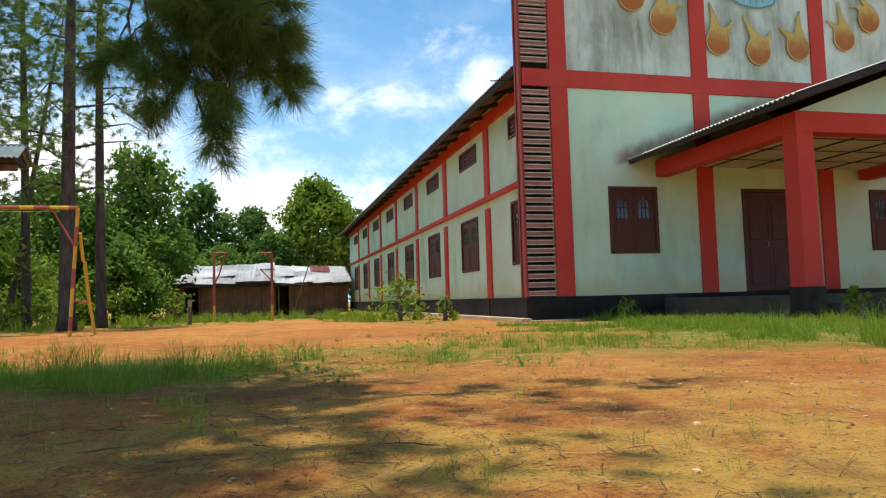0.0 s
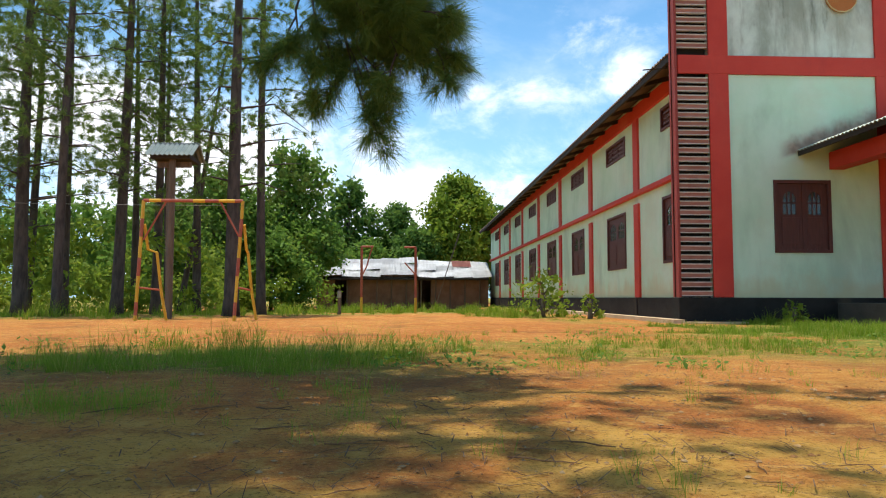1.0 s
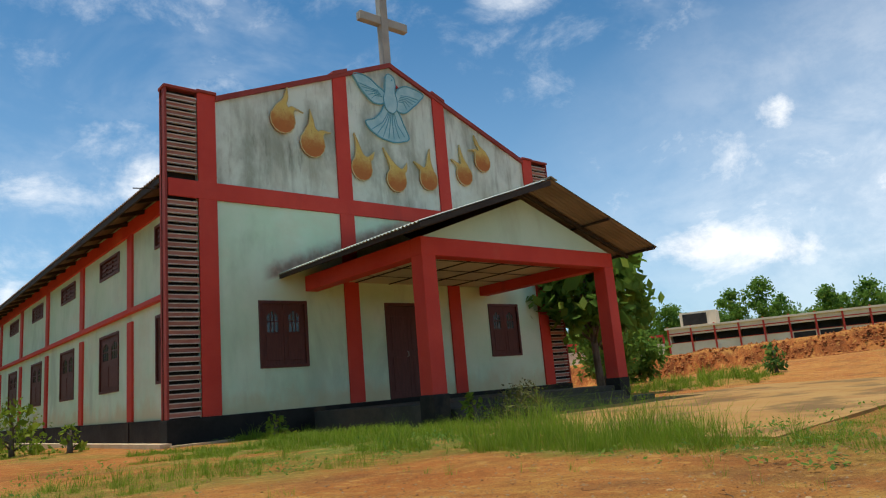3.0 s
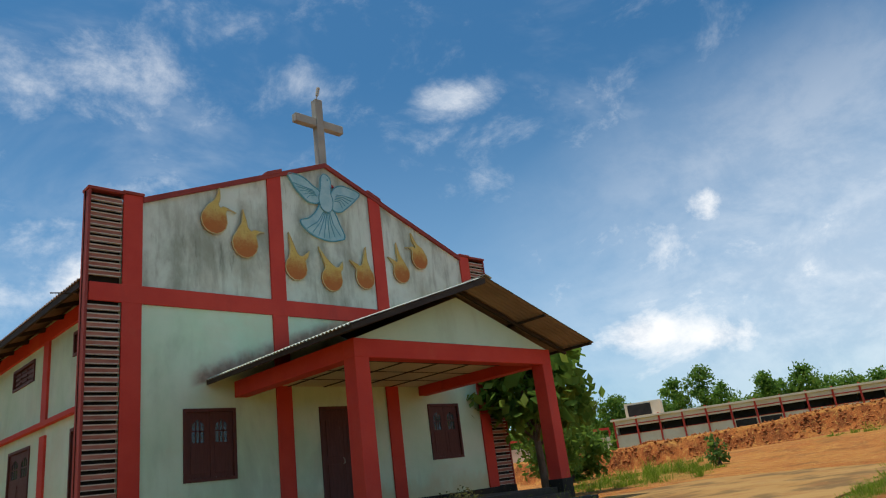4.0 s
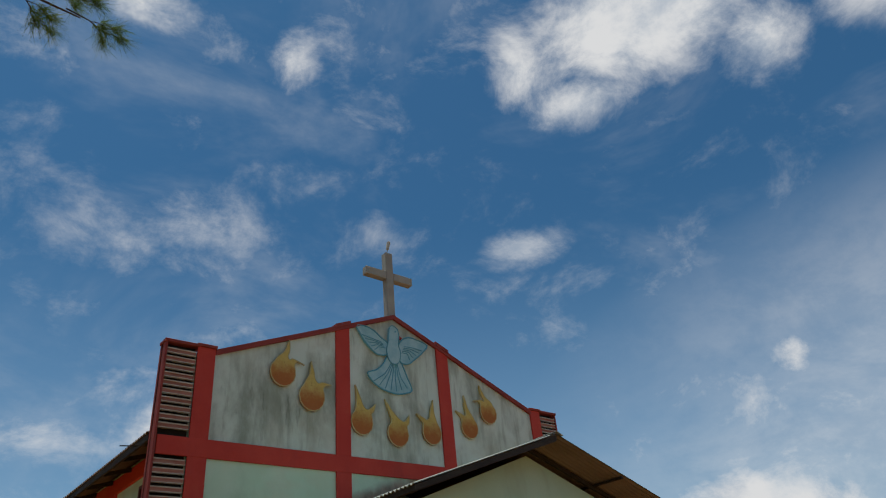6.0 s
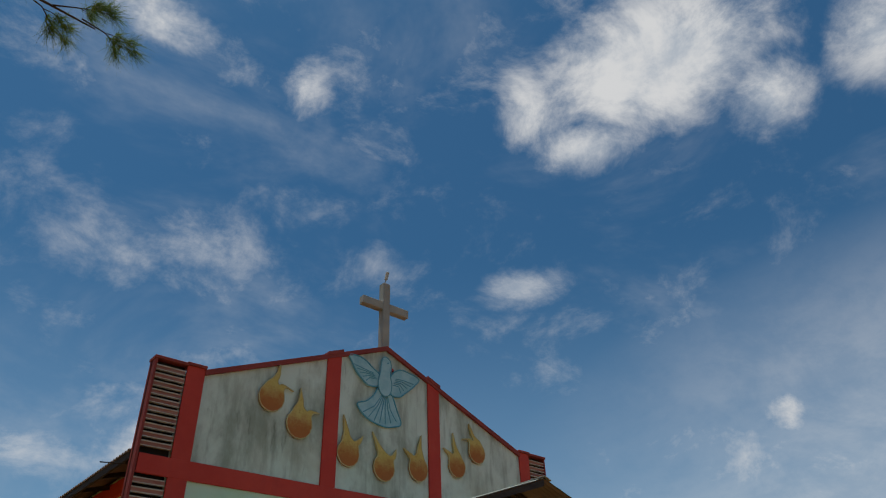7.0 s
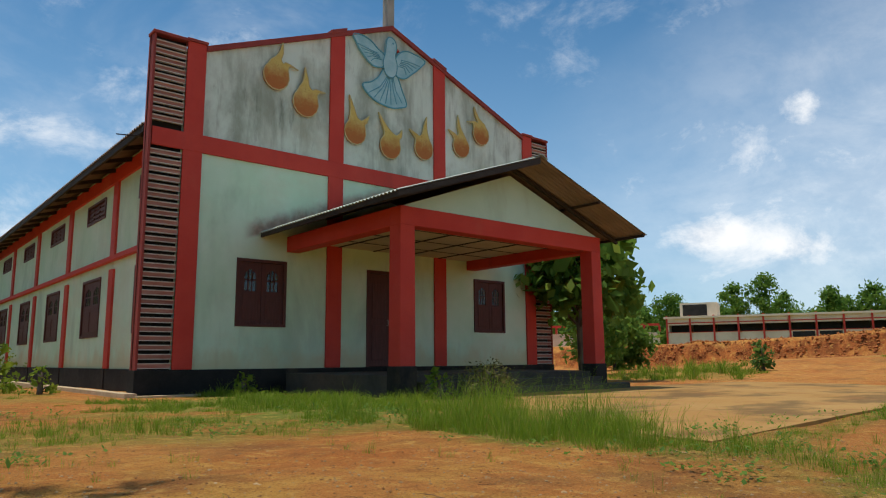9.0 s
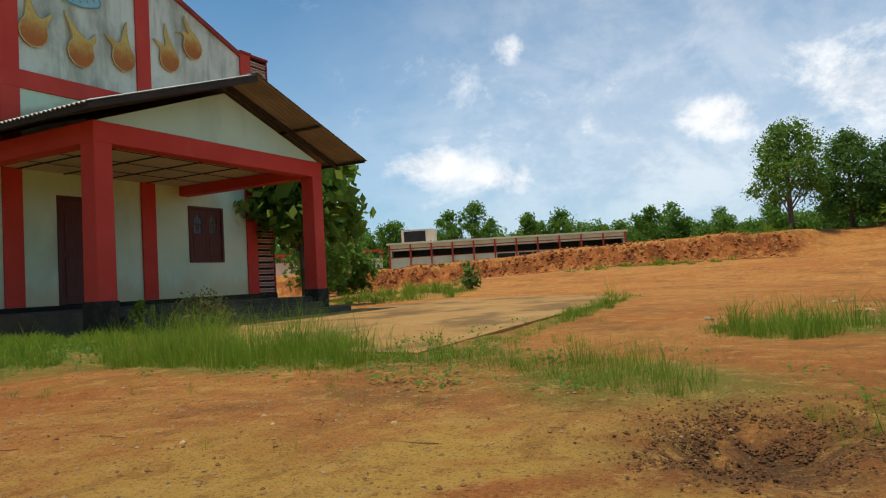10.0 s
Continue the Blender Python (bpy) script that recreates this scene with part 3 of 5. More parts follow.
bm = bmesh.new()
prism(bm, [(SX, 0.45), (2 * MID - SX, 0.45), (2 * MID - SX, 5.0), (MID, 6.9), (SX, 5.0)], "y", Y_END, Y_END + 0.2)
part("rear_wall", bm, MINT, church)
# black plinth
part("plinth", boxed(SX - 0.66, -0.07, -0.25, 2 * MID - SX + 0.66, 0.3, 0.45, bevel=0.01), PLINTH, church, "black painted plinth")
part("plinth", boxed(SX - 0.05, 0.3, -0.6, SX + 0.2, Y_END + 0.2, 0.45), PLINTH, church)
part("plinth", boxed(2 * MID - SX - 0.2, 0.3, -0.6, 2 * MID - SX + 0.05, Y_END + 0.2, 0.45), PLINTH, church)
for y in PIL_Y:
    part("plinth_joint", boxed(SX - 0.075, y - 0.02, -0.6, SX - 0.05, y + 0.02, 0.452), JOINTSHADE, church)
# red pilasters on the front
for x0, top in ((-0.36, 6.62), (2.75, gable_top(2.93) + 0.08), (5.66, gable_top(5.84) + 0.08), (8.77, 6.62)):
    part("pilaster", boxed(x0, -0.045, 0.452, x0 + 0.36, 0.0, top - 0.0, bevel=0.006), RED, church, "red painted pilaster")
part("band", boxed(-0.93, -0.05, 4.48, 2 * MID + 0.93, 0.0, 4.82, bevel=0.006), RED, church, "red painted band")
# coping along the gable
for side in (-1, 1):
    bm = bmesh.new()
    e = [(MID + side * MID, gable_top(0.0)), (MID, gable_top(MID))]
    prism(bm, [e[0], e[1], (e[1][0], e[1][1] + 0.11), (e[0][0], e[0][1] + 0.11)], "y", -0.07, 0.24)
    part("coping", bm, DARKRED, church, "dull red coping")
    x0 = MID + side * MID
    x1 = x0 + side * 0.36
    part("coping", boxed(min(x0, x1) - 0.02, -0.08, 6.62, max(x0, x1) + 0.02, 0.25, 6.68, bevel=0.008), DARKRED, church)
for xc in (2.93, 5.84):
    bm = bmesh.new()
    prism(bm, [(xc - 0.2, gable_top(xc - 0.2) + 0.08), (xc + 0.2, gable_top(xc + 0.2) + 0.08), (xc + 0.2, gable_top(xc + 0.2) + 0.17), (xc - 0.2, gable_top(xc - 0.2) + 0.17)], "y", -0.085, 0.25)
    part("coping", bm, DARKRED, church)


def slat_mesh(w):
    bm = bmesh.new()
    box(bm, 0.0, -0.02, -0.032, w, 0.03, 0.032)
    box(bm, 0.0, -0.04, 0.032, w, 0.05, 0.050, 1)
    box(bm, 0.0, -0.035, -0.046, w, 0.03, -0.032, 1)
    return finish("slat", bm, [SLAT, SLATLIP])


slat_data = slat_mesh(0.56)
for x0 in (-0.99, 2 * MID + 0.36):
    outer = x0 if x0 < 0 else x0 + 0.585
    # black sheet behind the slats puts the shade of the gaps into colour
    lv = part("louvre", boxed(x0, 0.10, 0.452, x0 + 0.63, 0.16, 6.6), JOINTSHADE, church, "tall louvred side screen with pale slats")
    part("louvre_post", boxed(outer, -0.05, 0.452, outer + 0.045, 0.24, 6.6, bevel=0.006), DARKRED, lv, "dull red edge post")
    part("louvre_cap", boxed(x0 - 0.02, -0.07, 6.6, x0 + 0.65, 0.25, 6.66, bevel=0.008), DARKRED, lv)
    z = 0.52
    while z < 6.55:
        if not 4.45 < z < 4.85:
            sl = new("slat", slat_data)
            sl.parent = lv
            sl.location = (x0 + (0.05 if x0 < 0 else 0.02), 0.0, z)
        z += 0.160


def shutter_window(x, y, z0, z1, w, facing, panes=True, small=False):
    """A closed brown timber window: frame, two leaves with small barred lights; facing 'y' looks to -y, 'x' looks to -x."""
    def b(u0, d0, v0, u1, d1, v1, bevel=0.0):
        return boxed(x + u0, y + d0, v0, x + u1, y + d1, v1, bevel=bevel) if facing == "y" else boxed(x + d0, y - u1, v0, x + d1, y - u0, v1, bevel=bevel)
    bm = bmesh.new()
    h = w / 2
    cells = [(-h, -h + 0.06, z0, z1), (h - 0.06, h, z0, z1), (-h + 0.06, h - 0.06, z0, z0 + 0.06), (-h + 0.06, h - 0.06, z1 - 0.06, z1)]
    for u0, u1, v0, v1 in cells:
        if facing == "y":
            box(bm, x + u0, y - 0.03, v0, x + u1, y + 0.09, v1)
        else:
            box(bm, x - 0.03, y - u1, v0, x + 0.09, y - u0, v1)
    win = part("window", bm, BROWNWOOD, church, "closed brown timber shutter window" if not small else "brown slatted ventilation window")
    n = 2 if not small else 3
    lw = (w - 0.12) / n
    for k in range(n):
        u0, u1 = -h + 0.06 + k * lw + 0.004, -h + 0.06 + (k + 1) * lw - 0.004
        if small:
            part("shutter", b(u0, 0.03, z0 + 0.064, u1, 0.06, z1 - 0.064), BROWNWOOD, win)
            for j in range(3):
                zz = z0 + 0.12 + j * 0.11
                part("slat", b(u0 + 0.06, 0.0, zz, u1 - 0.06, 0.03, zz + 0.05), BROWNWOOD, win)
            continue
        zt = z1 - 0.064
        pz0, pz1 = z1 - 0.62, z1 - 0.20
        m0, m1 = u0 + 0.11, u1 - 0.11
        hl = [(m0, m1, pz0, pz1)] if panes else []
        bm = bmesh.new()
        us, vs = sorted({u0, u1, m0, m1}), sorted({z0 + 0.064, zt, pz0, pz1})
        for a0, a1 in zip(us, us[1:]):
            for c0, c1 in zip(vs, vs[1:]):
                if hl and a0 >= m0 and a1 <= m1 and c0 >= pz0 and c1 <= pz1:
                    continue
                if facing == "y":
                    box(bm, x + a0, y + 0.01, c0, x + a1, y + 0.05, c1)
                else:
                    box(bm, x + 0.01, y - a1, c0, x + 0.05, y - a0, c1)
        lf = part("shutter", bm, BROWNWOOD, win)
        if panes:
            part("pane", b(m0, 0.025, pz0, m1, 0.031, pz1), DARKGLASS, win, "small dusty glass light")
            part("bar", b(m0, 0.016, (pz0 + pz1) / 2 - 0.012, m1, 0.022, (pz0 + pz1) / 2 + 0.012), BROWNWOOD, win)
            for q in (1, 2):
                uu = m0 + (m1 - m0) * q / 3
                part("bar", b(uu - 0.01, 0.016, pz0, uu + 0.01, 0.023, pz1), BROWNWOOD, win)
            # rounded head of the light
            bm = bmesh.new()
            arc = [(m0 + (m1 - m0) * k2 / 8, pz1 - 0.10 + 0.10 * math.sin(math.pi * k2 / 8)) for k2 in range(9)]
            if facing == "y":
                prism(bm, [(x + u, v) for u, v in arc] + [(x + m1, pz1 + 0.001), (x + m0, pz1 + 0.001)], "y", y + 0.012, y + 0.024)
            else:
                prism(bm, [(y - u, v) for u, v in arc] + [(y - m1, pz1 + 0.001), (y - m0, pz1 + 0.001)], "x", x + 0.012, x + 0.024)
            part("arched_head", bm, BROWNWOOD, win)
        for zz in (z0 + 0.14,):
            part("panel", b(u0 + 0.08, -0.002, zz, u1 - 0.08, 0.01, zz + (0.5 if panes else 0.9), 0.004), BROWNWOOD, win)
    return win


shutter_window(1.31, 0.0, 1.25, 2.56, 1.05, "y")
shutter_window(2 * MID - 1.31, 0.0, 1.25, 2.56, 1.05, "y")
for y in WIN_Y:
    shutter_window(SX, y, 1.17, 2.58, 1.6, "x", panes=True)
    shutter_window(SX, y, 4.0, 4.5, 1.64, "x", small=True)
# door
door = part("door", pierced("y", -0.02, 0.10, 3.77, 5.0, 0.45, 2.55, [(3.84, 4.93, 0.45, 2.48)]), BROWNWOOD, church, "dark brown double timber door, closed")
for x0 in (3.844, 4.388):
    lf = part("leaf", boxed(x0, 0.03, 0.46, x0 + 0.538, 0.07, 2.476), BROWNWOOD, door)
    for zz in (0.6, 1.5):
        part("panel", boxed(x0 + 0.09, 0.018, zz, x0 + 0.45, 0.03, zz + 0.75, bevel=0.004), BROWNWOOD, door)
part("handle", tubed([(4.34, 0.03, 1.35), (4.34, -0.02, 1.36), (4.34, -0.02, 1.46), (4.34, 0.03, 1.47)], 0.01, 6), CONCRETE, door, "small metal handle")

# long wall: pilasters, ledge, eave band
for y in PIL_Y:
    part("pilaster", boxed(SX - 0.05, y - 0.17, 0.452, SX, y + 0.17, 2.66), RED, church)
    part("pilaster", boxed(SX - 0.05, y - 0.17, 2.95, SX, y + 0.17, 4.68), RED, church)
part("ledge", boxed(SX - 0.12, 0.24, 2.84, SX, Y_END + 0.3, 2.94), [RED], church, "red projecting ledge")
part("band", boxed(SX - 0.06, 0.24, 4.68, SX, Y_END, 5.0), RED, church)
# main roof of corrugated iron
EAVE_Z, EAVE_X, RIDGE_Z = 4.93, -1.02, 7.05
for side in (-1, 1):
    ex = MID + side * (MID - EAVE_X)
    sl = Vector((MID - ex, 0, RIDGE_Z - EAVE_Z))
    nrm = Vector((-sl.z, 0, sl.x)) * (1 if sl.x > 0 else -1)
    corrugated("roof_sheet", (ex, 0.26, EAVE_Z), (0, Y_END + 1.2, 0), sl, 250, 0.02, nrm.normalized(), [ROOF, SOFFIT], church, rows=2)
    part("fascia", boxed(min(ex + side * -0.03, ex + side * -0.08), 0.27, EAVE_Z - 0.14, max(ex + side * -0.03, ex + side * -0.08), Y_END + 1.3, EAVE_Z - 0.01), DARKWOODSHADE, church)
    k = 0
    while 0.6 + k * 1.2 < Y_END + 1:
        y = 0.6 + k * 1.2
        a, b = Vector((ex - side * 0.1, y, EAVE_Z - 0.06)), Vector((MID + side * (MID - SX - 0.1), y, EAVE_Z + 0.14))
        bm = bmesh.new()
        prism(bm, [(a.x, a.z), (b.x, b.z), (b.x, b.z - 0.1), (a.x, a.z - 0.08)], "y", y - 0.03, y + 0.03)
        part("rafter", bm, DARKWOODSHADE, church)
        k += 1
# cross on the gable
cross = part("cross", boxed(MID - 0.105, 0.0, 8.38, MID + 0.105, 0.2, 10.23, bevel=0.012), CONCRETE, church, "grey weathered concrete cross")
part("cross_arm", boxed(MID - 0.71, 0.01, 9.44, MID - 0.105, 0.19, 9.66, bevel=0.012), CONCRETE, cross)
part("cross_arm", boxed(MID + 0.105, 0.01, 9.44, MID + 0.71, 0.19, 9.66, bevel=0.012), CONCRETE, cross)
part("lamp_tip", tubed([(MID, 0.1, 10.23), (MID + 0.03, 0.1, 10.38), (MID + 0.03, 0.1, 10.4), (MID + 0.08, 0.1, 10.62), (MID + 0.09, 0.1, 10.66)], [0.012, 0.012, 0.04, 0.05, 0.02], 8), CONCRETE, cross, "small upright lamp fitting")
part("stick", tubed([(-0.92, 0.5, 4.75), (-1.4, 0.45, 4.69)], 0.012, 5), DARKWOODSHADE, church)


# ---- porch ----
CY, C1, C2, CW = -3.84, 1.83, 6.98, 0.30
porch_floor = tagged(new("porch_floor", finish("porch_floor", boxed(C1 + 0.02, CY + 0.12, -0.2, C2 - 0.02, -0.07, 0.36, bevel=0.012), DARKCONC)), "dark concrete porch floor", "floor", kind="structure")
for k in range(2):
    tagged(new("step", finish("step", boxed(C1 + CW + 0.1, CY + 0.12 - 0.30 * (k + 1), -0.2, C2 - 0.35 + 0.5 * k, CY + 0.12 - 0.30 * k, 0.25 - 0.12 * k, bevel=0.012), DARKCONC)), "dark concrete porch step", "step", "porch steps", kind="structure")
for x0 in (C1, C2 - CW):
    bm = bmesh.new()
    f = 0.008
    a = [(x0 - f, CY - f), (x0 + CW + f, CY - f), (x0 + CW + f, CY + CW + f), (x0 - f, CY + CW + f)]
    b = [(x0, CY), (x0 + CW, CY), (x0 + CW, CY + CW), (x0, CY + CW)]
    lo = [bm.verts.new((*p, 0.50)) for p in a]
    hi = [bm.verts.new((*p, 2.76)) for p in b]
    for i in range(4):
        bm.faces.new((lo[i], lo[(i + 1) % 4], hi[(i + 1) % 4], hi[i]))
    bm.faces.new(lo[::-1])
    bm.faces.new(hi)
    bmesh.ops.bevel(bm, geom=[e for e in bm.edges if abs(e.verts[0].co.z - e.verts[1].co.z) > 1], offset=0.012, segments=1, affect="EDGES")
    col_ob = part("column", bm, RED, church, "red porch column, flared at the foot")
    part("column_base", boxed(x0 - 0.025, CY - 0.025, -0.25, x0 + CW + 0.025, CY + CW + 0.025, 0.50, bevel=0.01), PLINTH, col_ob, "black painted base")
part("beam", boxed(C1, CY, 2.76, C2, CY + 0.28, 3.07, bevel=0.008), RED, church, "red porch beam")
for x0 in (C1, C2 - 0.28):
    part("beam", boxed(x0, CY + 0.28, 2.76, x0 + 0.28, 0.0, 3.07, bevel=0.008), RED, church)
# porch ceiling with battens
part("porch_ceiling", boxed(C1 + 0.28, CY + 0.28, 2.98, C2 - 0.28, -0.002, 3.01), CEIL, church, "cream board ceiling with dark battens")
for k in range(1, 5):
    x = C1 + 0.28 + (C2 - C1 - 0.56) * k / 5
    part("batten", boxed(x - 0.018, CY + 0.285, 2.963, x + 0.018, -0.004, 2.979), DARKWOODSHADE, church)
for k in range(1, 4):
    y = CY + 0.28 + (-CY - 0.28) * k / 4
    part("batten", boxed(C1 + 0.285, y - 0.018, 2.956, C2 - 0.285, y + 0.018, 2.962), DARKWOODSHADE, church)
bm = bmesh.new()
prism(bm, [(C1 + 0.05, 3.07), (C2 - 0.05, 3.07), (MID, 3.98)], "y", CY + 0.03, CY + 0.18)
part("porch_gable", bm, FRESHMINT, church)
PR_Z, PE_Z, PE_X, PF_Y = 4.17, 3.09, 1.22, -4.6
for side in (-1, 1):
    ex = MID + side * (MID - PE_X)
    sl = Vector((MID - ex, 0, PR_Z - PE_Z))
    nrm = Vector((-sl.z, 0, sl.x)) * (1 if sl.x > 0 else -1)
    corrugated("porch_roof_sheet", (ex, PF_Y, PE_Z), (0, -PF_Y - 0.01, 0), sl, 46, 0.014, nrm.normalized(), [PORCHROOF, SOFFIT], church, rows=2)
    for f, d in ((0.03, 0.05), (0.48, 0.04)):
        c = Vector((ex, 0, PE_Z)) + sl * f
        part("purlin", boxed(c.x - 0.025, PF_Y + 0.02, c.z - 0.03 - d, c.x + 0.025, -0.01, c.z - 0.03), DARKWOODSHADE, church)
    for y0, y1 in ((CY - 0.06, CY - 0.0),):
        bm = bmesh.new()
        o, q = Vector((ex - side * 0.05, 0, PE_Z - 0.035)), Vector((MID, 0, PR_Z - 0.035))
        prism(bm, [(o.x, o.z), (q.x, q.z), (q.x, q.z - 0.07), (o.x, o.z - 0.07)], "y", y0, y1)
        part("verge_rafter", bm, DARKWOODSHADE, church)
bm = bmesh.new()
prism(bm, [(MID - 0.16, PR_Z - 0.03), (MID, PR_Z + 0.03), (MID + 0.16, PR_Z - 0.03), (MID + 0.16, PR_Z - 0.015), (MID, PR_Z + 0.045), (MID - 0.16, PR_Z - 0.015)], "y", PF_Y - 0.02, -0.01)
part("ridge_cap", bm, PORCHROOF, church)
# dark boards along the near verge and eave
bm = bmesh.new()
prism(bm, [(PE_X + 0.02, PE_Z - 0.02), (MID, PR_Z - 0.025), (MID, PR_Z - 0.13), (PE_X + 0.02, PE_Z - 0.10)], "y", PF_Y + 0.01, PF_Y + 0.04)
part("verge_board", bm, DARKWOODSHADE, church, "dark timber verge board")
part("fascia", boxed(PE_X + 0.03, PF_Y + 0.04, PE_Z - 0.09, PE_X + 0.06, -0.02, PE_Z - 0.005), DARKWOODSHADE, church)
# dark sheet added below the left slope to stand for its shade
bm = bmesh.new()
prism(bm, [(PE_X + 0.08, PE_Z - 0.035), (C1 + 0.05, PE_Z + 0.17), (C1 + 0.05, PE_Z + 0.15), (PE_X + 0.08, PE_Z - 0.055)], "y", PF_Y + 0.06, -0.02)
part("eave_shade", bm, DARKWOODSHADE, church, "dark sheet standing for the shade under the left eave")
# concrete apron before the porch
bm = bmesh.new()
edge = [(-0.1, -10.1), (3.0, -9.85), (7.0, -9.5), (10.6, -8.7), (11.6, -6.8), (11.8, -4.2), (7.2, -3.9), (1.0, -4.7), (0.2, -6.2), (0.1, -8.2)]
top = [bm.verts.new((x + 0.08 * fbm(x, y, 1.0), y + 0.08 * fbm(y, x, 1.0), 0.028)) for x, y in edge]
bot = [bm.verts.new((v.co.x, v.co.y, -0.25)) for v in top]
bm.faces.new(top)
for i in range(len(top)):
    bm.faces.new((top[i], top[(i + 1) % len(top)], bot[(i + 1) % len(top)], bot[i]))
tagged(new("pavement", finish("pavement", bm, APRON)), "earth-stained concrete slab in front of the porch", "pavement", kind="structure")


# ---- reliefs on the gable ----
def curve(pts, steps=4, closed=True):
    """A smooth line through a few points."""
    out, n = [], len(pts)
    for i in range(n if closed else n - 1):
        p = [Vector(pts[k % n] if closed else pts[min(max(k, 0), n - 1)]) for k in (i - 1, i, i + 1, i + 2)]
        for k in range(steps):
            t = k / steps
            out.append(tuple(0.5 * (2 * p[1] + (p[2] - p[0]) * t + (2 * p[0] - 5 * p[1] + 4 * p[2] - p[3]) * t * t + (3 * p[1] - p[0] - 3 * p[2] + p[3]) * t ** 3)))
    return out if closed else out + [tuple(pts[-1])]


def flame(x, z, r, tip, tongue, side):
    """A round-bellied flame: belly of radius r, tall bent tip, one curled side tongue."""
    tx, tz, gx, gz = *tip, *tongue
    belly = [(r * math.cos(radians(a)), r * 1.04 * math.sin(radians(a))) for a in range(20, -231, -25)]
    left = curve([belly[-1], (-0.50 * r + 0.10 * side * tx, 1.10 * r), (0.55 * side * tx - 0.16 * r, 0.62 * tz), (side * tx, tz)], 4, False)[1:]
    down = curve([(side * tx, tz), (0.62 * side * tx + 0.20 * r, 0.68 * tz), (0.25 * r + 0.2 * side * tx, 1.28 * r), (0.50 * r, 1.02 * r), (0.80 * r, 1.14 * r), (side * gx, gz)], 4, False)[1:]
    back = curve([(side * gx, gz), (1.12 * r, 0.98 * r), (0.90 * r, 0.70 * r), belly[0]], 3, False)[1:-1]
    o = [(x + side * u, z + v) for u, v in belly + left + down + back]
    bm = bmesh.new()
    a, b = prism(bm, o, "y", -0.05, 0.0)
    part("flame_relief", bm, FLAME, church, "ochre and orange flame relief").location.y = -0.012
    # pale raised rim round the relief
    bm = bmesh.new()
    for p, q in zip(o, o[1:] + o[:1]):
        tube(bm, [(p[0], -0.055, p[1]), (q[0], -0.055, q[1])], 0.013, 5)
    part("relief_rim", bm, RIM, church, "pale edge of the flame relief")


RIM = surf("pale_rim_paint", (0.58, 0.52, 0.28), (0.48, 0.36, 0.16), 5.0, 0.85, 0.15, 40)
for args in ((1.46, 6.40, 0.29, (0.13, 0.77), (0.50, 0.24), 1), (2.15, 5.98, 0.30, (-0.03, 0.78), (0.47, 0.32), 1), (3.39, 5.60, 0.28, (-0.16, 0.82), (0.37, 0.44), 1), (4.35, 5.45, 0.285, (-0.33, 0.75), (0.33, 0.46), 1),
             (5.33, 5.59, 0.275, (0.09, 0.80), (-0.43, 0.40), -1), (6.53, 5.86, 0.265, (-0.10, 0.80), (-0.42, 0.37), -1), (7.22, 6.32, 0.27, (-0.23, 0.70), (-0.49, 0.25), -1)):
    flame(*args)

# bird relief: one raised shape with outlined feathers
bm = bmesh.new()


def stroke(pts, w, y0):
    for p, q in zip(pts, pts[1:]):
        tube(bm, [(p[0], y0, p[1]), (q[0], y0, q[1])], w, 5, 1)


def plate(outline, y0, steps=4, rim=0.017):
    o = curve(outline, steps)
    prism(bm, o, "y", y0, 0.0)
    stroke(o + o[:1], rim, y0 - 0.002)


wing_l = [(4.16, 7.62), (3.98, 7.72), (3.78, 7.86), (3.54, 7.92), (3.30, 7.88), (3.38, 7.72), (3.48, 7.57), (3.62, 7.43), (3.74, 7.33), (3.88, 7.27), (4.08, 7.29), (4.18, 7.40)]
wing_r = [(4.48, 7.58), (4.60, 7.78), (4.80, 7.89), (5.06, 7.88), (5.37, 7.79), (5.21, 7.57), (5.06, 7.43), (4.92, 7.31), (4.78, 7.20), (4.62, 7.17), (4.48, 7.24)]
tail = [(4.18, 7.30), (4.02, 7.06), (3.82, 6.88), (3.58, 6.77), (3.71, 6.58), (3.94, 6.45), (4.17, 6.40), (4.39, 6.38), (4.61, 6.43), (4.82, 6.54), (4.70, 6.84), (4.50, 7.24)]
body = [(4.32, 8.10), (4.23, 8.02), (4.20, 7.86), (4.18, 7.66), (4.12, 7.42), (4.18, 7.18), (4.34, 7.10), (4.48, 7.20), (4.52, 7.44), (4.47, 7.64), (4.50, 7.84), (4.46, 8.03)]
plate(tail, -0.045)
plate(wing_l, -0.055)
plate(wing_r, -0.055)
plate(body, -0.075, rim=0.011)
for k in range(7):
    f = (k + 0.5) / 7
    stroke([(4.24 + 0.20 * f, 7.12), (4.02 + 0.52 * f, 6.82), (3.66 + 1.10 * f, 6.64 - 0.18 * math.sin(math.pi * f) - 0.03 * f)], 0.011, -0.047)
for k in range(5):
    f = (k + 0.6) / 5
    stroke([(4.10 - 0.12 * f, 7.46 + 0.16 * f), (3.92 - 0.22 * f, 7.44 + 0.22 * f), (3.84 - 0.44 * f, 7.32 + 0.40 * f)], 0.011, -0.057)
    stroke([(4.56 + 0.10 * f, 7.42 + 0.22 * f), (4.72 + 0.18 * f, 7.42 + 0.24 * f), (4.74 + 0.50 * f, 7.25 + 0.40 * f)], 0.011, -0.057)
tube(bm, [(4.40, -0.08, 7.955), (4.40, -0.07, 7.955)], 0.022, 8, 1)
prism(bm, [(4.48, 7.90), (4.60, 7.81), (4.49, 7.79)], "y", -0.07, 0.0, 2)
part("bird_relief", bm, [BIRD, BIRDLINE, RED], church, "pale blue painted bird relief with spread wings")


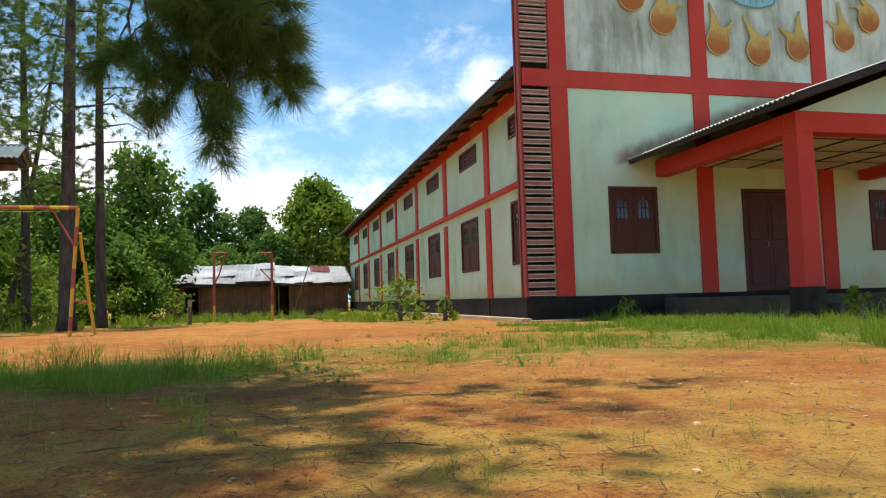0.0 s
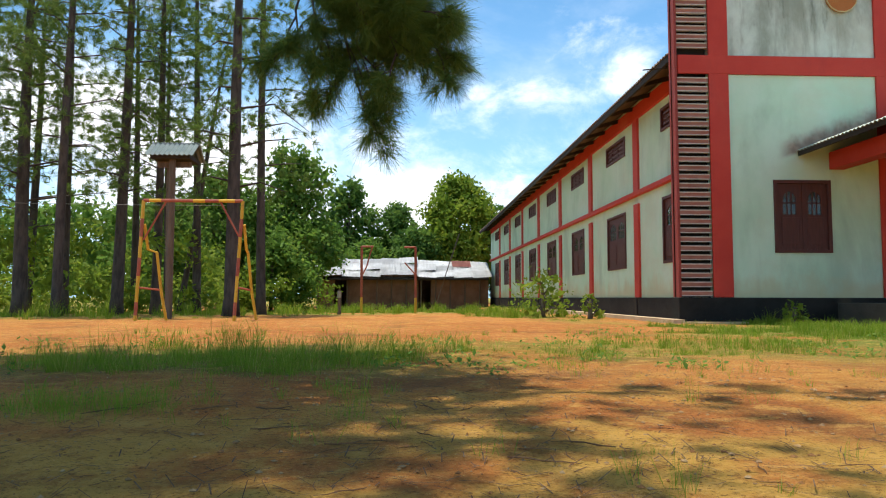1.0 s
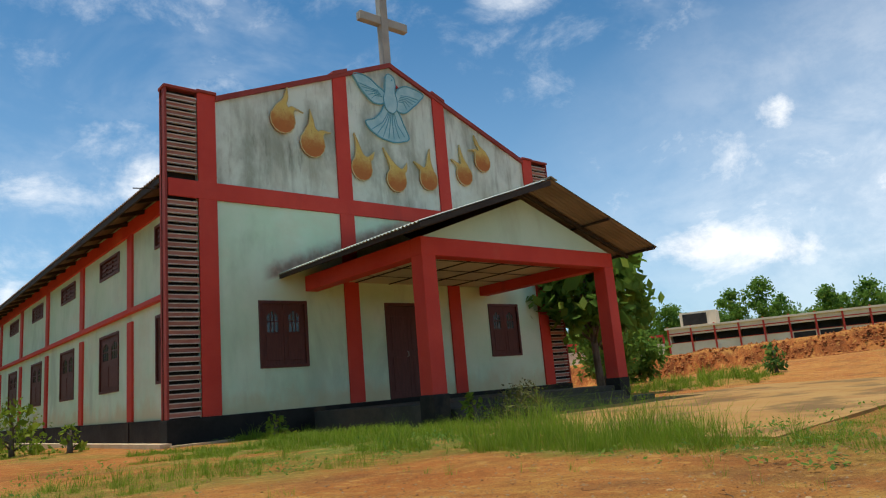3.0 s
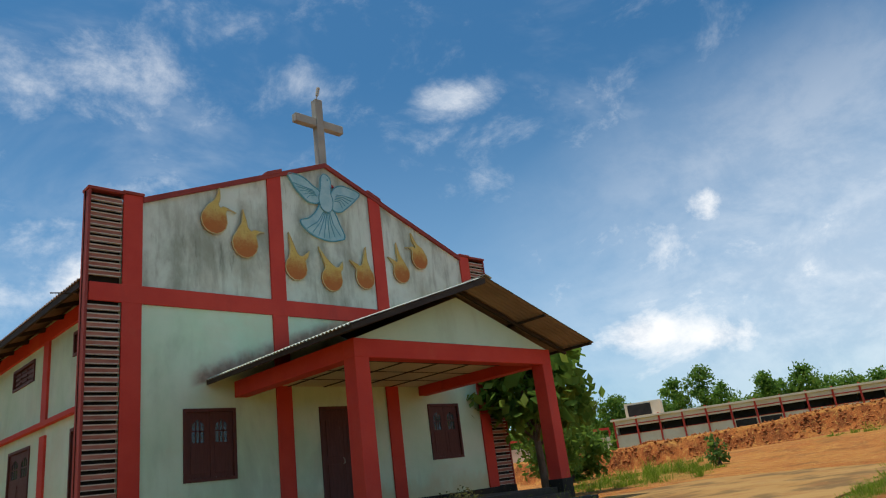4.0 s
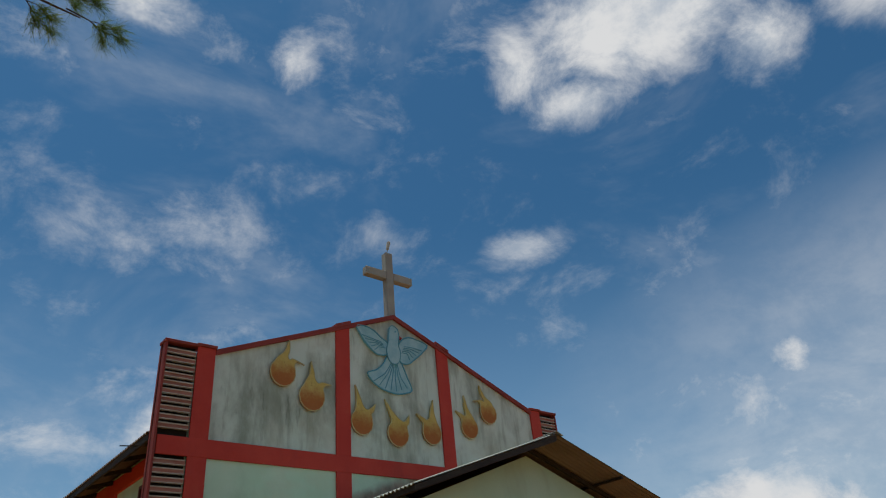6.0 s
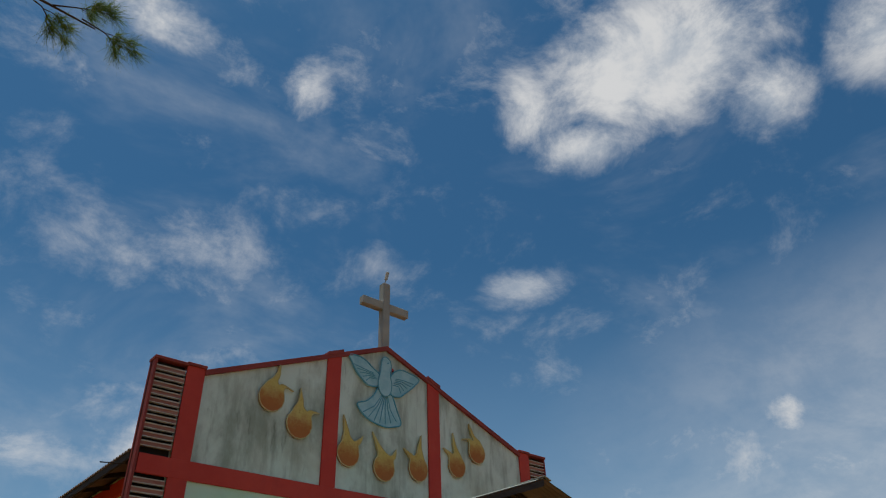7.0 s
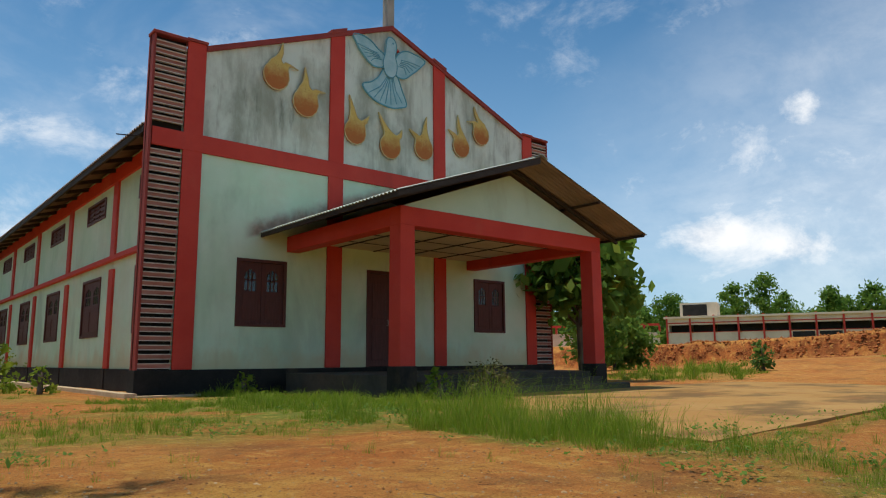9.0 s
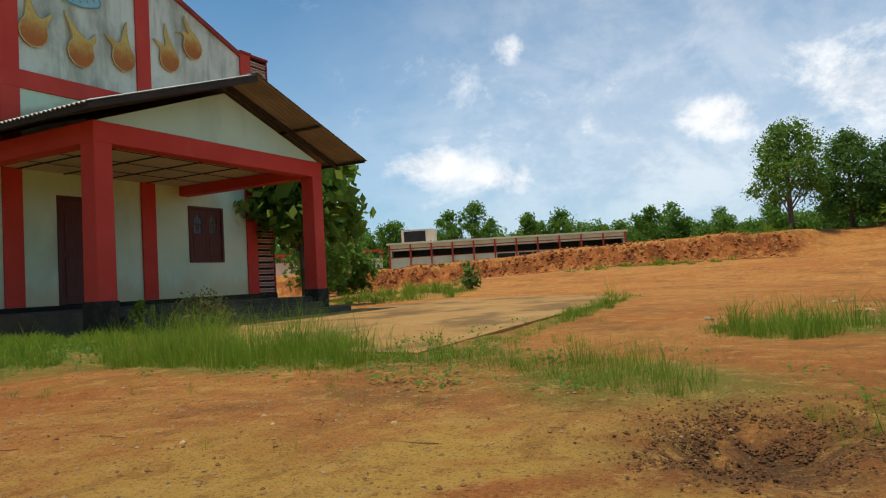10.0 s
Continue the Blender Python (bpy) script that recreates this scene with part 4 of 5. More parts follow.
# ---- leaves, needles and trees ----
def blade_mesh(name, verts, material):
    """Bent five-point blades, three triangles each."""
    verts = np.asarray(verts, np.float32)
    n = len(verts)
    idx = (np.array([0, 1, 2, 0, 2, 4, 4, 2, 3])[None] + 5 * np.arange(n)[:, None]).ravel().astype(np.int32)
    me = bpy.data.meshes.new(name)
    me.vertices.add(n * 5)
    me.vertices.foreach_set("co", verts.ravel())
    me.loops.add(len(idx))
    me.loops.foreach_set("vertex_index", idx)
    me.polygons.add(n * 3)
    me.polygons.foreach_set("loop_start", np.arange(0, len(idx), 3, dtype=np.int32))
    me.update(calc_edges=True)
    me.materials.append(material)
    return new(name, me)


def mesh_np(name, verts, per, material, parent=None):
    """Loose faces of per corners each, from one array of points."""
    verts = np.asarray(verts, np.float32).reshape(-1, 3)
    n = len(verts) // per
    me = bpy.data.meshes.new(name)
    me.vertices.add(n * per)
    me.vertices.foreach_set("co", verts.ravel())
    me.loops.add(n * per)
    me.loops.foreach_set("vertex_index", np.arange(n * per, dtype=np.int32))
    me.polygons.add(n)
    me.polygons.foreach_set("loop_start", np.arange(0, n * per, per, dtype=np.int32))
    me.update(calc_edges=True)
    me.materials.append(material)
    ob = new(name, me)
    ob.parent = parent
    return ob


def unit(v):
    return v / np.maximum(np.linalg.norm(v, axis=-1, keepdims=True), 1e-9)


def leaf_points(rng, clumps, size, per_m2=40, droop=0.3):
    """Leaf quads in a shell round each clump (x, y, z, r)."""
    out = []
    for x, y, z, r in clumps:
        n = int(per_m2 * 4 * r * r / (size * size) * 0.06) + 12
        d = unit(rng.normal(size=(n, 3)))
        rad = r * (0.35 + 0.7 * rng.random(n) ** 0.55) * (1 + 0.22 * np.sin(5 * d[:, 0] + 3 * d[:, 1] + x) * np.cos(4 * d[:, 2] + y))
        p = np.array([x, y, z]) + d * rad[:, None] * np.array([1, 1, 0.82])
        u = unit(rng.normal(size=(n, 3)) + d * 0.6 - np.array([0, 0, droop]))
        v = unit(np.cross(u, rng.normal(size=(n, 3)) + np.array([0, 0, 1.2])))
        s = size * (0.6 + 0.8 * rng.random(n))[:, None]
        core = rng.random(n) < 0.12
        s[core] *= 2.3
        p[core] = np.array([x, y, z]) + (p[core] - np.array([x, y, z])) * 0.6
        out.append(np.stack([p - u * s * 0.5, p + v * s * 0.27, p + u * s * 0.5, p - v * s * 0.27], 1))
    return np.concatenate(out)


def broad_tree(label, at, tall, width, seed, material, leaf=0.22, bare=0.3, clumps=26, category="tree", name="tree", flat=1.0, density=40):
    """Tapered trunk, limbs to every few clumps, crown of leaf clumps with gaps."""
    rng = np.random.default_rng(seed)
    at = (at[0], at[1], height(at[0], at[1]) - 0.05) if len(at) == 2 else at
    tree = thing(name, label, category, at)
    bm = bmesh.new()
    h = tall
    lean = rng.normal(size=2) * 0.03 * h
    tr = max(0.05, 0.022 * h)
    tube(bm, [(0, 0, 0), (lean[0] * 0.3, lean[1] * 0.3, h * 0.3), (lean[0] * 0.7, lean[1] * 0.7, h * 0.6), (lean[0], lean[1], h * 0.85)], [tr * 1.25, tr, tr * 0.7, tr * 0.25], 9)
    cl = []
    for k in range(clumps):
        f = bare + (1 - bare) * (k + 0.5) / clumps
        a = k * 2.4 + rng.random()
        prof = math.sin(math.pi * min(1.0, 0.18 + 0.82 * (f - bare) / (1 - bare)) ** 0.8)
        rr = width / 2 * (0.25 + 0.75 * prof) * (0.45 + 0.5 * rng.random())
        c = (lean[0] * f + rr * math.cos(a), lean[1] * f + rr * math.sin(a), h * f * flat)
        r = width * (0.15 + 0.10 * rng.random()) * (0.75 + 0.4 * prof)
        cl.append((*c, r))
        if k % 2 == 0:
            z0 = h * max(0.15, f - 0.2)
            tube(bm, [(lean[0] * f, lean[1] * f, z0), ((lean[0] * f + c[0]) / 2, (lean[1] * f + c[1]) / 2, (z0 + c[2]) / 2 + 0.05 * h), c], [tr * 0.45, tr * 0.28, tr * 0.1], 5)
    part("trunk", bm, BARK2, tree, smooth=True)
    mesh_np("crown", leaf_points(rng, cl, leaf, density), 4, material, tree)
    return tree


def tuft_points(rng, centres, dirs, count, length, width):
    """Bunches of needles as thin triangles, fanned round each direction."""
    m = len(centres)
    d = unit(dirs[:, None, :] * 0.75 + rng.normal(size=(m, count, 3)) * 0.55 - np.array([0, 0, 0.12]))
    base = centres[:, None, :] + rng.normal(size=(m, count, 3)) * length * 0.10
    side = unit(np.cross(d, rng.normal(size=(m, count, 3)))) * width
    tip = base + d * (length * (0.7 + 0.5 * rng.random((m, count, 1)))) - np.array([0, 0, 0.12]) * length
    return np.stack([base - side, base + side, tip], 2).reshape(-1, 3, 3)


def pine(label, at, tall, radius, seed, low, tufts=480, lean=(0, 0), spread=2.0):
    """A tall bare pine trunk, thin crooked boughs, loose tufts of needles."""
    rng = np.random.default_rng(seed)
    x, y = at
    tree = thing("pine_tree", label, "pine tree", (x, y, height(x, y) - 0.05), "pine grove")
    bm = bmesh.new()
    trunk = [(lean[0] * f * tall + 0.08 * math.sin(3 * f + seed), lean[1] * f * tall + 0.08 * math.cos(4 * f + seed), f * tall) for f in (0, 0.04, 0.2, 0.4, 0.6, 0.8, 1.0)]
    tube(bm, trunk, [radius * 1.35, radius * 1.05, radius * 0.92, radius * 0.8, radius * 0.62, radius * 0.4, radius * 0.08], 9)
    cs, ds = [], []
    nb = 26
    for k in range(nb):
        f = low + (1 - low) * (k + rng.random() * 0.7) / nb
        z = f * tall
        a = k * 2.1 + rng.random() * 1.2
        ln = spread * (0.5 + 0.6 * rng.random()) * (1.15 - 0.6 * f)
        o = Vector((lean[0] * z, lean[1] * z, z))
        d = Vector((math.cos(a), math.sin(a), 0))
        mid_p = o + d * ln * 0.5 + Vector((0, 0, ln * 0.12))
        end = o + d * ln + Vector((0, 0, ln * (0.25 - 0.5 * rng.random())))
        tube(bm, [o, mid_p, end], [radius * 0.2, radius * 0.12, 0.008], 4)
        if k % 7 == 3 and f < 0.55:
            continue
        for q in range(max(2, int(tufts / nb))):
            t = 0.35 + 0.7 * rng.random()
            p = (mid_p.lerp(end, min(1, max(0, 2 * t - 1))) if t > 0.5 else o.lerp(mid_p, 2 * t)) + Vector(rng.normal(size=3)) * 0.34
            cs.append(p)
            ds.append((p - o).normalized() + Vector((0, 0, 0.35)))
    part("trunk", bm, BARK, tree, smooth=True)
    mesh_np("crown", tuft_points(rng, np.array(cs), np.array(ds), 30, 0.25, 0.0085), 3, PINELEAF, tree)
    return tree


PINES = [(-15.9, 6.6, 0.26), (-14.2, 5.2, 0.17), (-16.4, 10.2, 0.22), (-14.0, 8.2, 0.24), (-13.5, 9.6, 0.20), (-12.9, 11.6, 0.20), (-10.45, 6.4, 0.27), (-10.15, 9.0, 0.20),
         (-18.2, 8.4, 0.2), (-18.8, 12.6, 0.22), (-16.0, 14.5, 0.2), (-20.5, 11.0, 0.2), (-17.2, 4.4, 0.2), (-14.6, 14.0, 0.16)]
for k, (x, y, r) in enumerate(PINES):
    pine("tall pine with a bare dark trunk and loose needles", (x, y), 12.0 + (k * 1.7) % 3, r * 0.68, 40 + k, 0.24 + 0.05 * (k % 3), spread=2.1, lean=(0.016 * math.sin(2.3 * k), 0.012 * math.cos(k)))
pine("slender leaning pine trunk", (-13.6, 12.0), 11.0, 0.10, 77, 0.72, tufts=60, lean=(0.16, 0.02), spread=0.9)

# broadleaf trees behind the hut and by the church
broad_tree("large broad-leaved tree with dense mid-green crown", (-12.4, 27.5), 9.0, 5.2, 11, BROADLEAF, 0.26, 0.22, 34, density=55)
broad_tree("broad-leaved tree with dense green crown", (-15.8, 25.5), 7.2, 6.2, 12, BROADLEAF, 0.26, 0.12, 34, density=55)
broad_tree("leafy green tree beside the pines", (-17.5, 22.5), 5.4, 4.6, 13, BROADLEAF, 0.24, 0.1, 30, density=55)
broad_tree("young green tree at the yard's edge", (-12.8, 24.0), 4.2, 4.0, 14, BROADLEAF, 0.22, 0.08, 24, density=55)
broad_tree("dark round-crowned tree behind the hut", (-10.6, 47.6), 10.4, 5.6, 15, DARKLEAF, 0.34, 0.3, 30, density=55)
broad_tree("dark tree behind the hut", (-6.6, 48.5), 8.8, 5.2, 16, DARKLEAF, 0.34, 0.3, 28, density=55)
broad_tree("big yellow-green tree behind the hut", (-1.9, 47.0), 10.7, 7.4, 17, YELLOWLEAF, 0.34, 0.15, 44, density=60)
broad_tree("dark tree behind the church", (1.5, 49.0), 8.2, 6.0, 18, DARKLEAF, 0.34, 0.15, 30, density=55)
broad_tree("low dark tree behind the hut", (-5.0, 44.0), 6.0, 6.0, 19, DARKLEAF, 0.32, 0.1, 26, density=55)
broad_tree("low bushy tree behind the hut", (-9.0, 43.0), 5.0, 6.0, 20, BROADLEAF, 0.32, 0.1, 24, density=55)
broad_tree("broad-leaved tree with drooping leaves by the porch", (10.3, -0.6), 4.3, 3.4, 21, BROADLEAF, 0.32, 0.46, 40, density=44)
broad_tree("green tree beyond the church corner", (15.0, 2.8), 3.7, 2.5, 22, BROADLEAF, 0.2, 0.2, 26, density=32)
broad_tree("bushy green tree beyond the church", (19.8, 5.4), 3.0, 3.0, 23, BROADLEAF, 0.24, 0.1, 26, density=55)
broad_tree("tall spreading tree on the earth bank", (31.0, -11.7), 5.0, 3.5, 24, BROADLEAF, 0.12, 0.34, 30, density=34)
broad_tree("dark leafy tree on the earth bank", (33.6, -14.2), 4.5, 3.3, 25, DARKLEAF, 0.13, 0.14, 32, density=46)
broad_tree("dark leafy tree on the earth bank", (34.6, -15.8), 3.7, 3.0, 26, DARKLEAF, 0.13, 0.1, 28, density=46)
broad_tree("light green bush on the rise", (31.5, -17.2), 2.0, 3.4, 27, YELLOWLEAF, 0.2, 0.05, 20, density=50)
broad_tree("light green bush on the rise", (30.0, -19.5), 2.2, 3.4, 28, YELLOWLEAF, 0.2, 0.05, 20, density=50)
# loose green understorey under the pines
rng = np.random.default_rng(5)
cl = []
for k in range(110):
    x, y = -27 + 17 * rng.random(), 9 + 15 * rng.random()
    if x > -12.5 and y < 18:
        continue
    r = 0.4 + 0.7 * rng.random()
    cl.append((x, y, -0.2 + r * 0.8 + 2.2 * rng.random() ** 2, r))
tagged(mesh_np("undergrowth", leaf_points(rng, cl, 0.17, 30), 4, YELLOWLEAF), "loose light green undergrowth beneath the pines", "undergrowth", kind="stuff")
cl = []
for k in range(230):
    x = -60 + 47 * k / 229 + rng.normal()
    y = 34 + 10 * rng.random() + 0.1 * (x + 60)
    r = 1.0 + 1.3 * rng.random()
    cl.append((x, y, r + 5.5 * rng.random() ** 1.4, r))
tagged(mesh_np("far_wood", leaf_points(rng, cl, 0.4, 40), 4, BROADLEAF), "distant green wood behind the pines", "wood", kind="stuff")
# far trees beyond the bank, on the skyline
cl = []
for k in range(300):
    a = radians(44 + 62 * k / 299)
    d = 104 + 22 * rng.random()
    x, y = -4.6 + d * math.sin(a), -12.7 + d * math.cos(a)
    top = 6.0 + 1.6 * rng.random() + (2.0 if math.sin(k * 0.37) > 0.8 else 0.0)
    z = 3.0
    while z < top:
        r = 0.9 + 0.7 * rng.random()
        cl.append((x + 0.5 * rng.normal(), y + 0.5 * rng.normal(), z, r))
        z += r * 0.75
for az, tall in ((52.5, 8.8), (62.3, 9.6), (64.6, 10.8), (69.0, 8.8), (71.5, 9.0), (58.0, 8.6), (78.5, 8.6)):
    x, y = -4.6 + 100 * math.sin(radians(az)), -12.7 + 100 * math.cos(radians(az))
    for q in range(16):
        f = q / 15
        w = 2.0 * math.sin(math.pi * (0.25 + 0.7 * f))
        cl.append((x + w * rng.normal() * 0.6, y + w * rng.normal() * 0.6, 3.5 + (tall - 3.5) * (0.4 + 0.6 * f), 0.8 + 0.5 * rng.random()))
tagged(mesh_np("far_wood", leaf_points(rng, cl, 0.38, 40), 4, BROADLEAF), "distant green wood on the skyline", "wood", kind="stuff")
# shrubs
broad_tree("leafy green weed shrub beside the church wall", (-2.6, 4.2), 1.1, 1.5, 31, YELLOWLEAF, 0.10, 0.1, 16, "shrub", "shrub", density=7)
broad_tree("small leafy weed beside the church wall", (-1.9, 2.6), 0.55, 0.6, 32, YELLOWLEAF, 0.08, 0.1, 8, "shrub", "shrub", density=9)
broad_tree("dry olive-green shrub in front of the porch steps", (2.6, -5.0), 0.55, 0.95, 33, DRYBUSH, 0.045, 0.05, 24, "shrub", "shrub", density=10)
broad_tree("low green weed at the foot of the plinth", (0.7, -0.7), 0.42, 0.5, 34, YELLOWLEAF, 0.07, 0.1, 10, "shrub", "shrub", density=9)
broad_tree("low green weed at the foot of the column", (2.0, -4.6), 0.5, 0.5, 35, YELLOWLEAF, 0.07, 0.1, 10, "shrub", "shrub", density=9)
broad_tree("dark green shrub on the far grass", (17.5, -2.0), 0.9, 0.8, 36, DARKLEAF, 0.12, 0.1, 12, "shrub", "shrub", density=30)

# the near pine: trunk out of sight, unseen limbs overhead to shade the yard, one hanging bough
near = thing("pine_tree", "big old pine with a low hanging bough", "pine tree", (-9.6, -8.6, -0.05), "pine grove")
rng = np.random.default_rng(9)
bm = bmesh.new()
tube(bm, [(0, 0, 0), (0.05, 0, 2.5), (0.1, 0.1, 5), (0.1, 0.1, 8), (0.1, 0, 11)], [0.34, 0.28, 0.25, 0.2, 0.05], 10)
limbs = [[(0.1, 0.1, 4.6), (1.6, 0.3, 5.2), (3.0, 0.3, 4.9), (3.15, 0.3, 3.9), (3.30, 0.3, 2.75)],
         [(0.1, 0.1, 5.4), (1.2, 1.6, 6.0), (2.6, 2.4, 5.9)], [(0.1, 0.1, 5.8), (1.8, 1.0, 6.4), (3.3, 1.3, 6.2)], [(0.1, 0.1, 5.0), (1.2, -0.8, 5.5), (2.6, -1.4, 5.3)],
         [(0.1, 0.1, 6.5), (0.2, 1.8, 7.0), (0.6, 3.2, 6.6)], [(0.1, 0.1, 6.8), (1.4, 2.8, 7.2), (2.0, 4.0, 6.9)], [(0.1, 0.1, 6.2), (2.0, 0.2, 6.7), (3.4, 0.4, 6.3)], [(0.1, 0.1, 5.2), (-1.0, 1.5, 5.8), (-1.6, 2.8, 5.6)],
         [(0.1, 0.1, 6.0), (1.6, 0.9, 6.6), (2.9, 2.0, 6.5)], [(0.1, 0.1, 5.6), (1.4, 0.2, 6.1), (2.7, 0.7, 6.0)], [(0.1, 0.1, 7.0), (1.0, 0.8, 7.4), (2.2, 0.9, 7.3)], [(0.1, 0.1, 6.4), (0.6, 1.6, 6.9), (1.4, 3.2, 6.8)], [(0.1, 0.1, 6.1), (1.2, 1.2, 6.5), (2.0, 2.6, 6.3)], [(0.1, 0.1, 5.6), (0.8, -0.6, 6.2), (1.8, -0.6, 6.2)],
         [(0.1, 0.1, 5.3), (1.2, -0.3, 5.8), (2.4, -0.4, 5.7)], [(0.1, 0.1, 6.0), (1.5, -0.9, 6.4), (2.6, -1.0, 6.2)], [(0.1, 0.1, 5.9), (0.9, -1.2, 6.3), (1.6, -2.0, 6.1)],
         [(0.1, 0.1, 6.2), (1.6, 2.2, 6.6), (2.6, 3.2, 6.4)], [(0.1, 0.1, 6.6), (1.0, 2.4, 7.0), (1.4, 3.6, 6.8)], [(0.1, 0.1, 6.4), (2.2, 1.6, 6.8), (3.1, 2.4, 6.5)], [(0.1, 0.1, 6.9), (0.4, 2.6, 7.2), (0.2, 4.0, 7.0)],
         [(0.1, 0.1, 6.3), (1.4, 1.9, 6.8), (2.3, 3.6, 6.6)], [(0.1, 0.1, 6.7), (1.6, 2.6, 7.2), (2.8, 3.7, 7.0)], [(0.1, 0.1, 6.5), (0.4, 2.2, 6.9), (0.8, 3.9, 6.7)], [(0.1, 0.1, 7.1), (1.2, 2.4, 7.6), (1.8, 4.4, 7.3)], [(0.1, 0.1, 5.9), (1.0, 1.6, 6.4), (1.7, 2.7, 6.3)], [(0.1, 0.1, 6.0), (0.3, 1.2, 6.5), (0.4, 2.6, 6.4)]]
limbs[1:] = [[l[0], (l[1][0], l[1][1] - 0.6, l[1][2]), (l[2][0], l[2][1] - 1.05, l[2][2])] for l in limbs[1:]]
# more unseen limbs towards the yard, added to thicken the shade on the ground
limbs += [[(0.1, 0.1, 5.5 + 0.1 * k), (0.7 + 0.1 * k, -0.5 - 0.1 * k, 6.3), (1.5 + 0.22 * k, -1.4 + 0.3 * k, 6.2)] for k in range(5)]
for k, l in enumerate(limbs):
    n = len(l)
    tube(bm, l, [0.09 * (1 - i / n) + 0.008 for i in range(n)], 6)
cs, ds = [], []
for l in limbs[1:]:
    a, b, c = [Vector(p) for p in l]
    for q in range(150):
        t = rng.random()
        o = a.lerp(b, 0.4 + 0.6 * t) if q % 3 == 0 else b.lerp(c, t * 1.1)
        p = o + Vector(rng.normal(size=3)) * 0.42
        cs.append(p)
        ds.append((p - o).normalized() + Vector((0, 0, 0.3)))
shade_tufts = tuft_points(rng, np.array(cs), np.array(ds), 36, 0.26, 0.0066)
# the hanging bough: thin limbs from one fork, each bearing sprays of needles
cs, ds = [], []


def spray(o, end, depth):
    """A bent twig with tufts along its outer half and smaller twigs."""
    ln = (end - o).length
    bend = o.lerp(end, 0.5) + Vector((0.05 * rng.normal(), 0.05 * rng.normal(), 0.10)) * ln
    tube(bm, [o, bend, end], [0.010 - 0.003 * depth, 0.007 - 0.002 * depth, 0.003], 5)
    d = (end - bend).normalized()
    for q in range(4 if depth else 3):
        cs.append(bend.lerp(end, 0.40 + 0.60 * q / 3))
        ds.append(d + Vector((0, 0, 0.25)))
    if depth < 2:
        for q in range(4):
            nd = (d + Vector(rng.normal(size=3)) * 0.55).normalized()
            p = bend.lerp(end, 0.1 + 0.28 * q)
            spray(p, p + nd * ln * (0.42 if depth else 0.36), depth + 1)


fork = Vector((3.30, 0.3, 2.75))
for dx, dy, dz in ((0.50, 0.0, -0.72), (0.36, 0.2, -0.80), (0.62, -0.1, -0.66), (0.26, -0.2, -0.62), (0.44, 0.3, -0.50), (0.56, -0.3, -0.44), (0.18, 0.1, -0.50), (0.68, 0.1, -0.80), (0.40, -0.1, -0.58), (0.32, 0.0, -0.70),
                   (0.72, 0.0, -0.84), (0.50, -0.1, -0.92), (0.34, 0.0, -1.00), (0.30, 0.1, -1.16), (0.06, 0.0, -0.84), (-0.06, 0.1, -0.94), (0.42, 0.2, -0.66), (0.38, -0.2, -0.34), (0.58, 0.2, -0.26), (0.50, 0.1, -0.60), (0.60, -0.2, -0.72), (0.28, 0.2, -0.42)):
    end = fork + Vector((dx, dy, dz))
    spray(fork.lerp(end, 0.45) + Vector((0.02 * rng.normal(), 0, 0.06)), end, 0)
    tube(bm, [fork, fork.lerp(end, 0.25) + Vector((0, 0, 0.08)), fork.lerp(end, 0.45) + Vector((0, 0, 0.06))], [0.016, 0.013, 0.010], 5)
# a side limb higher up
tube(bm, [(3.0, 0.3, 4.9), (3.95, 0.3, 5.36), (5.05, 0.2, 5.2)], [0.03, 0.02, 0.006], 6)
for f, dy, dz in ((0.5, 0.5, 0.1), (0.6, -0.5, 0.0), (0.75, 0.3, -0.2), (0.85, -0.3, 0.1), (0.95, 0.1, -0.1)):
    o = Vector((3.0, 0.3, 5.24)).lerp(Vector((5.05, 0.2, 5.24)), f)
    spray(o, o + Vector((0.7, dy, dz)).normalized() * 0.30, 1)
part("trunk", bm, BARK, near, smooth=True)
bough = tuft_points(rng, np.array(cs), np.array(ds), 26, 0.145, 0.0019)
mesh_np("crown", np.concatenate([shade_tufts, bough]), 3, PINELEAF, near)

# ---- grass ----
rng = np.random.default_rng(3)
bx, by, bh, lean_x, lean_y = [], [], [], [], []


def clump(x, y, count, size, tall):
    """One tuft: blades from a small foot, leaning outwards."""
    for q in range(count):
        r, a = size * rng.random() ** 0.7, rng.random() * math.tau
        bx.append(x + r * math.cos(a)), by.append(y + r * math.sin(a))
        lean_x.append(0.45 * r / size * math.cos(a)), lean_y.append(0.45 * r / size * math.sin(a))
        bh.append(tall * (0.45 + 0.65 * rng.random()))


for cx, cy, rx, ry, turn, dens, ln, cov in PATCHES:
    n = int(dens * math.pi * rx * ry * 3.6 / 22) + 1
    u, a = np.sqrt(rng.random(n)) * 1.2, rng.random(n) * math.tau
    px, py = u * np.cos(a) * rx, u * np.sin(a) * ry
    c, s = math.cos(radians(turn)), math.sin(radians(turn))
    qx, qy = cx + px * c - py * s, cy + px * s + py * c
    for x, y, e in zip(qx, qy, u):
        f = fbm(x, y, 1.0, 6.0)
        if f * 0.8 + 0.75 * (1 - e) < (0.24 if dens >= 200 else 0.26):
            continue
        tall = ln * (0.28 + 0.60 * rng.random() ** 2 + 1.0 * (rng.random() < 0.2)) * (1.0 + 0.5 * f) * (1.2 - 0.55 * e)
        clump(x, y, int(16 + 26 * rng.random()), 0.04 + 0.09 * rng.random() * (2.5 if dens < 100 else 1.0), tall)
for k in range(34):
    clump(-6.97 + 0.20 * rng.normal(), -9.42 + 0.14 * rng.normal(), 22, 0.06, 0.11)
for k in range(12):
    clump(-6.0 + 0.16 * rng.normal(), -9.0 + 0.25 * rng.normal(), 16, 0.05, 0.10)
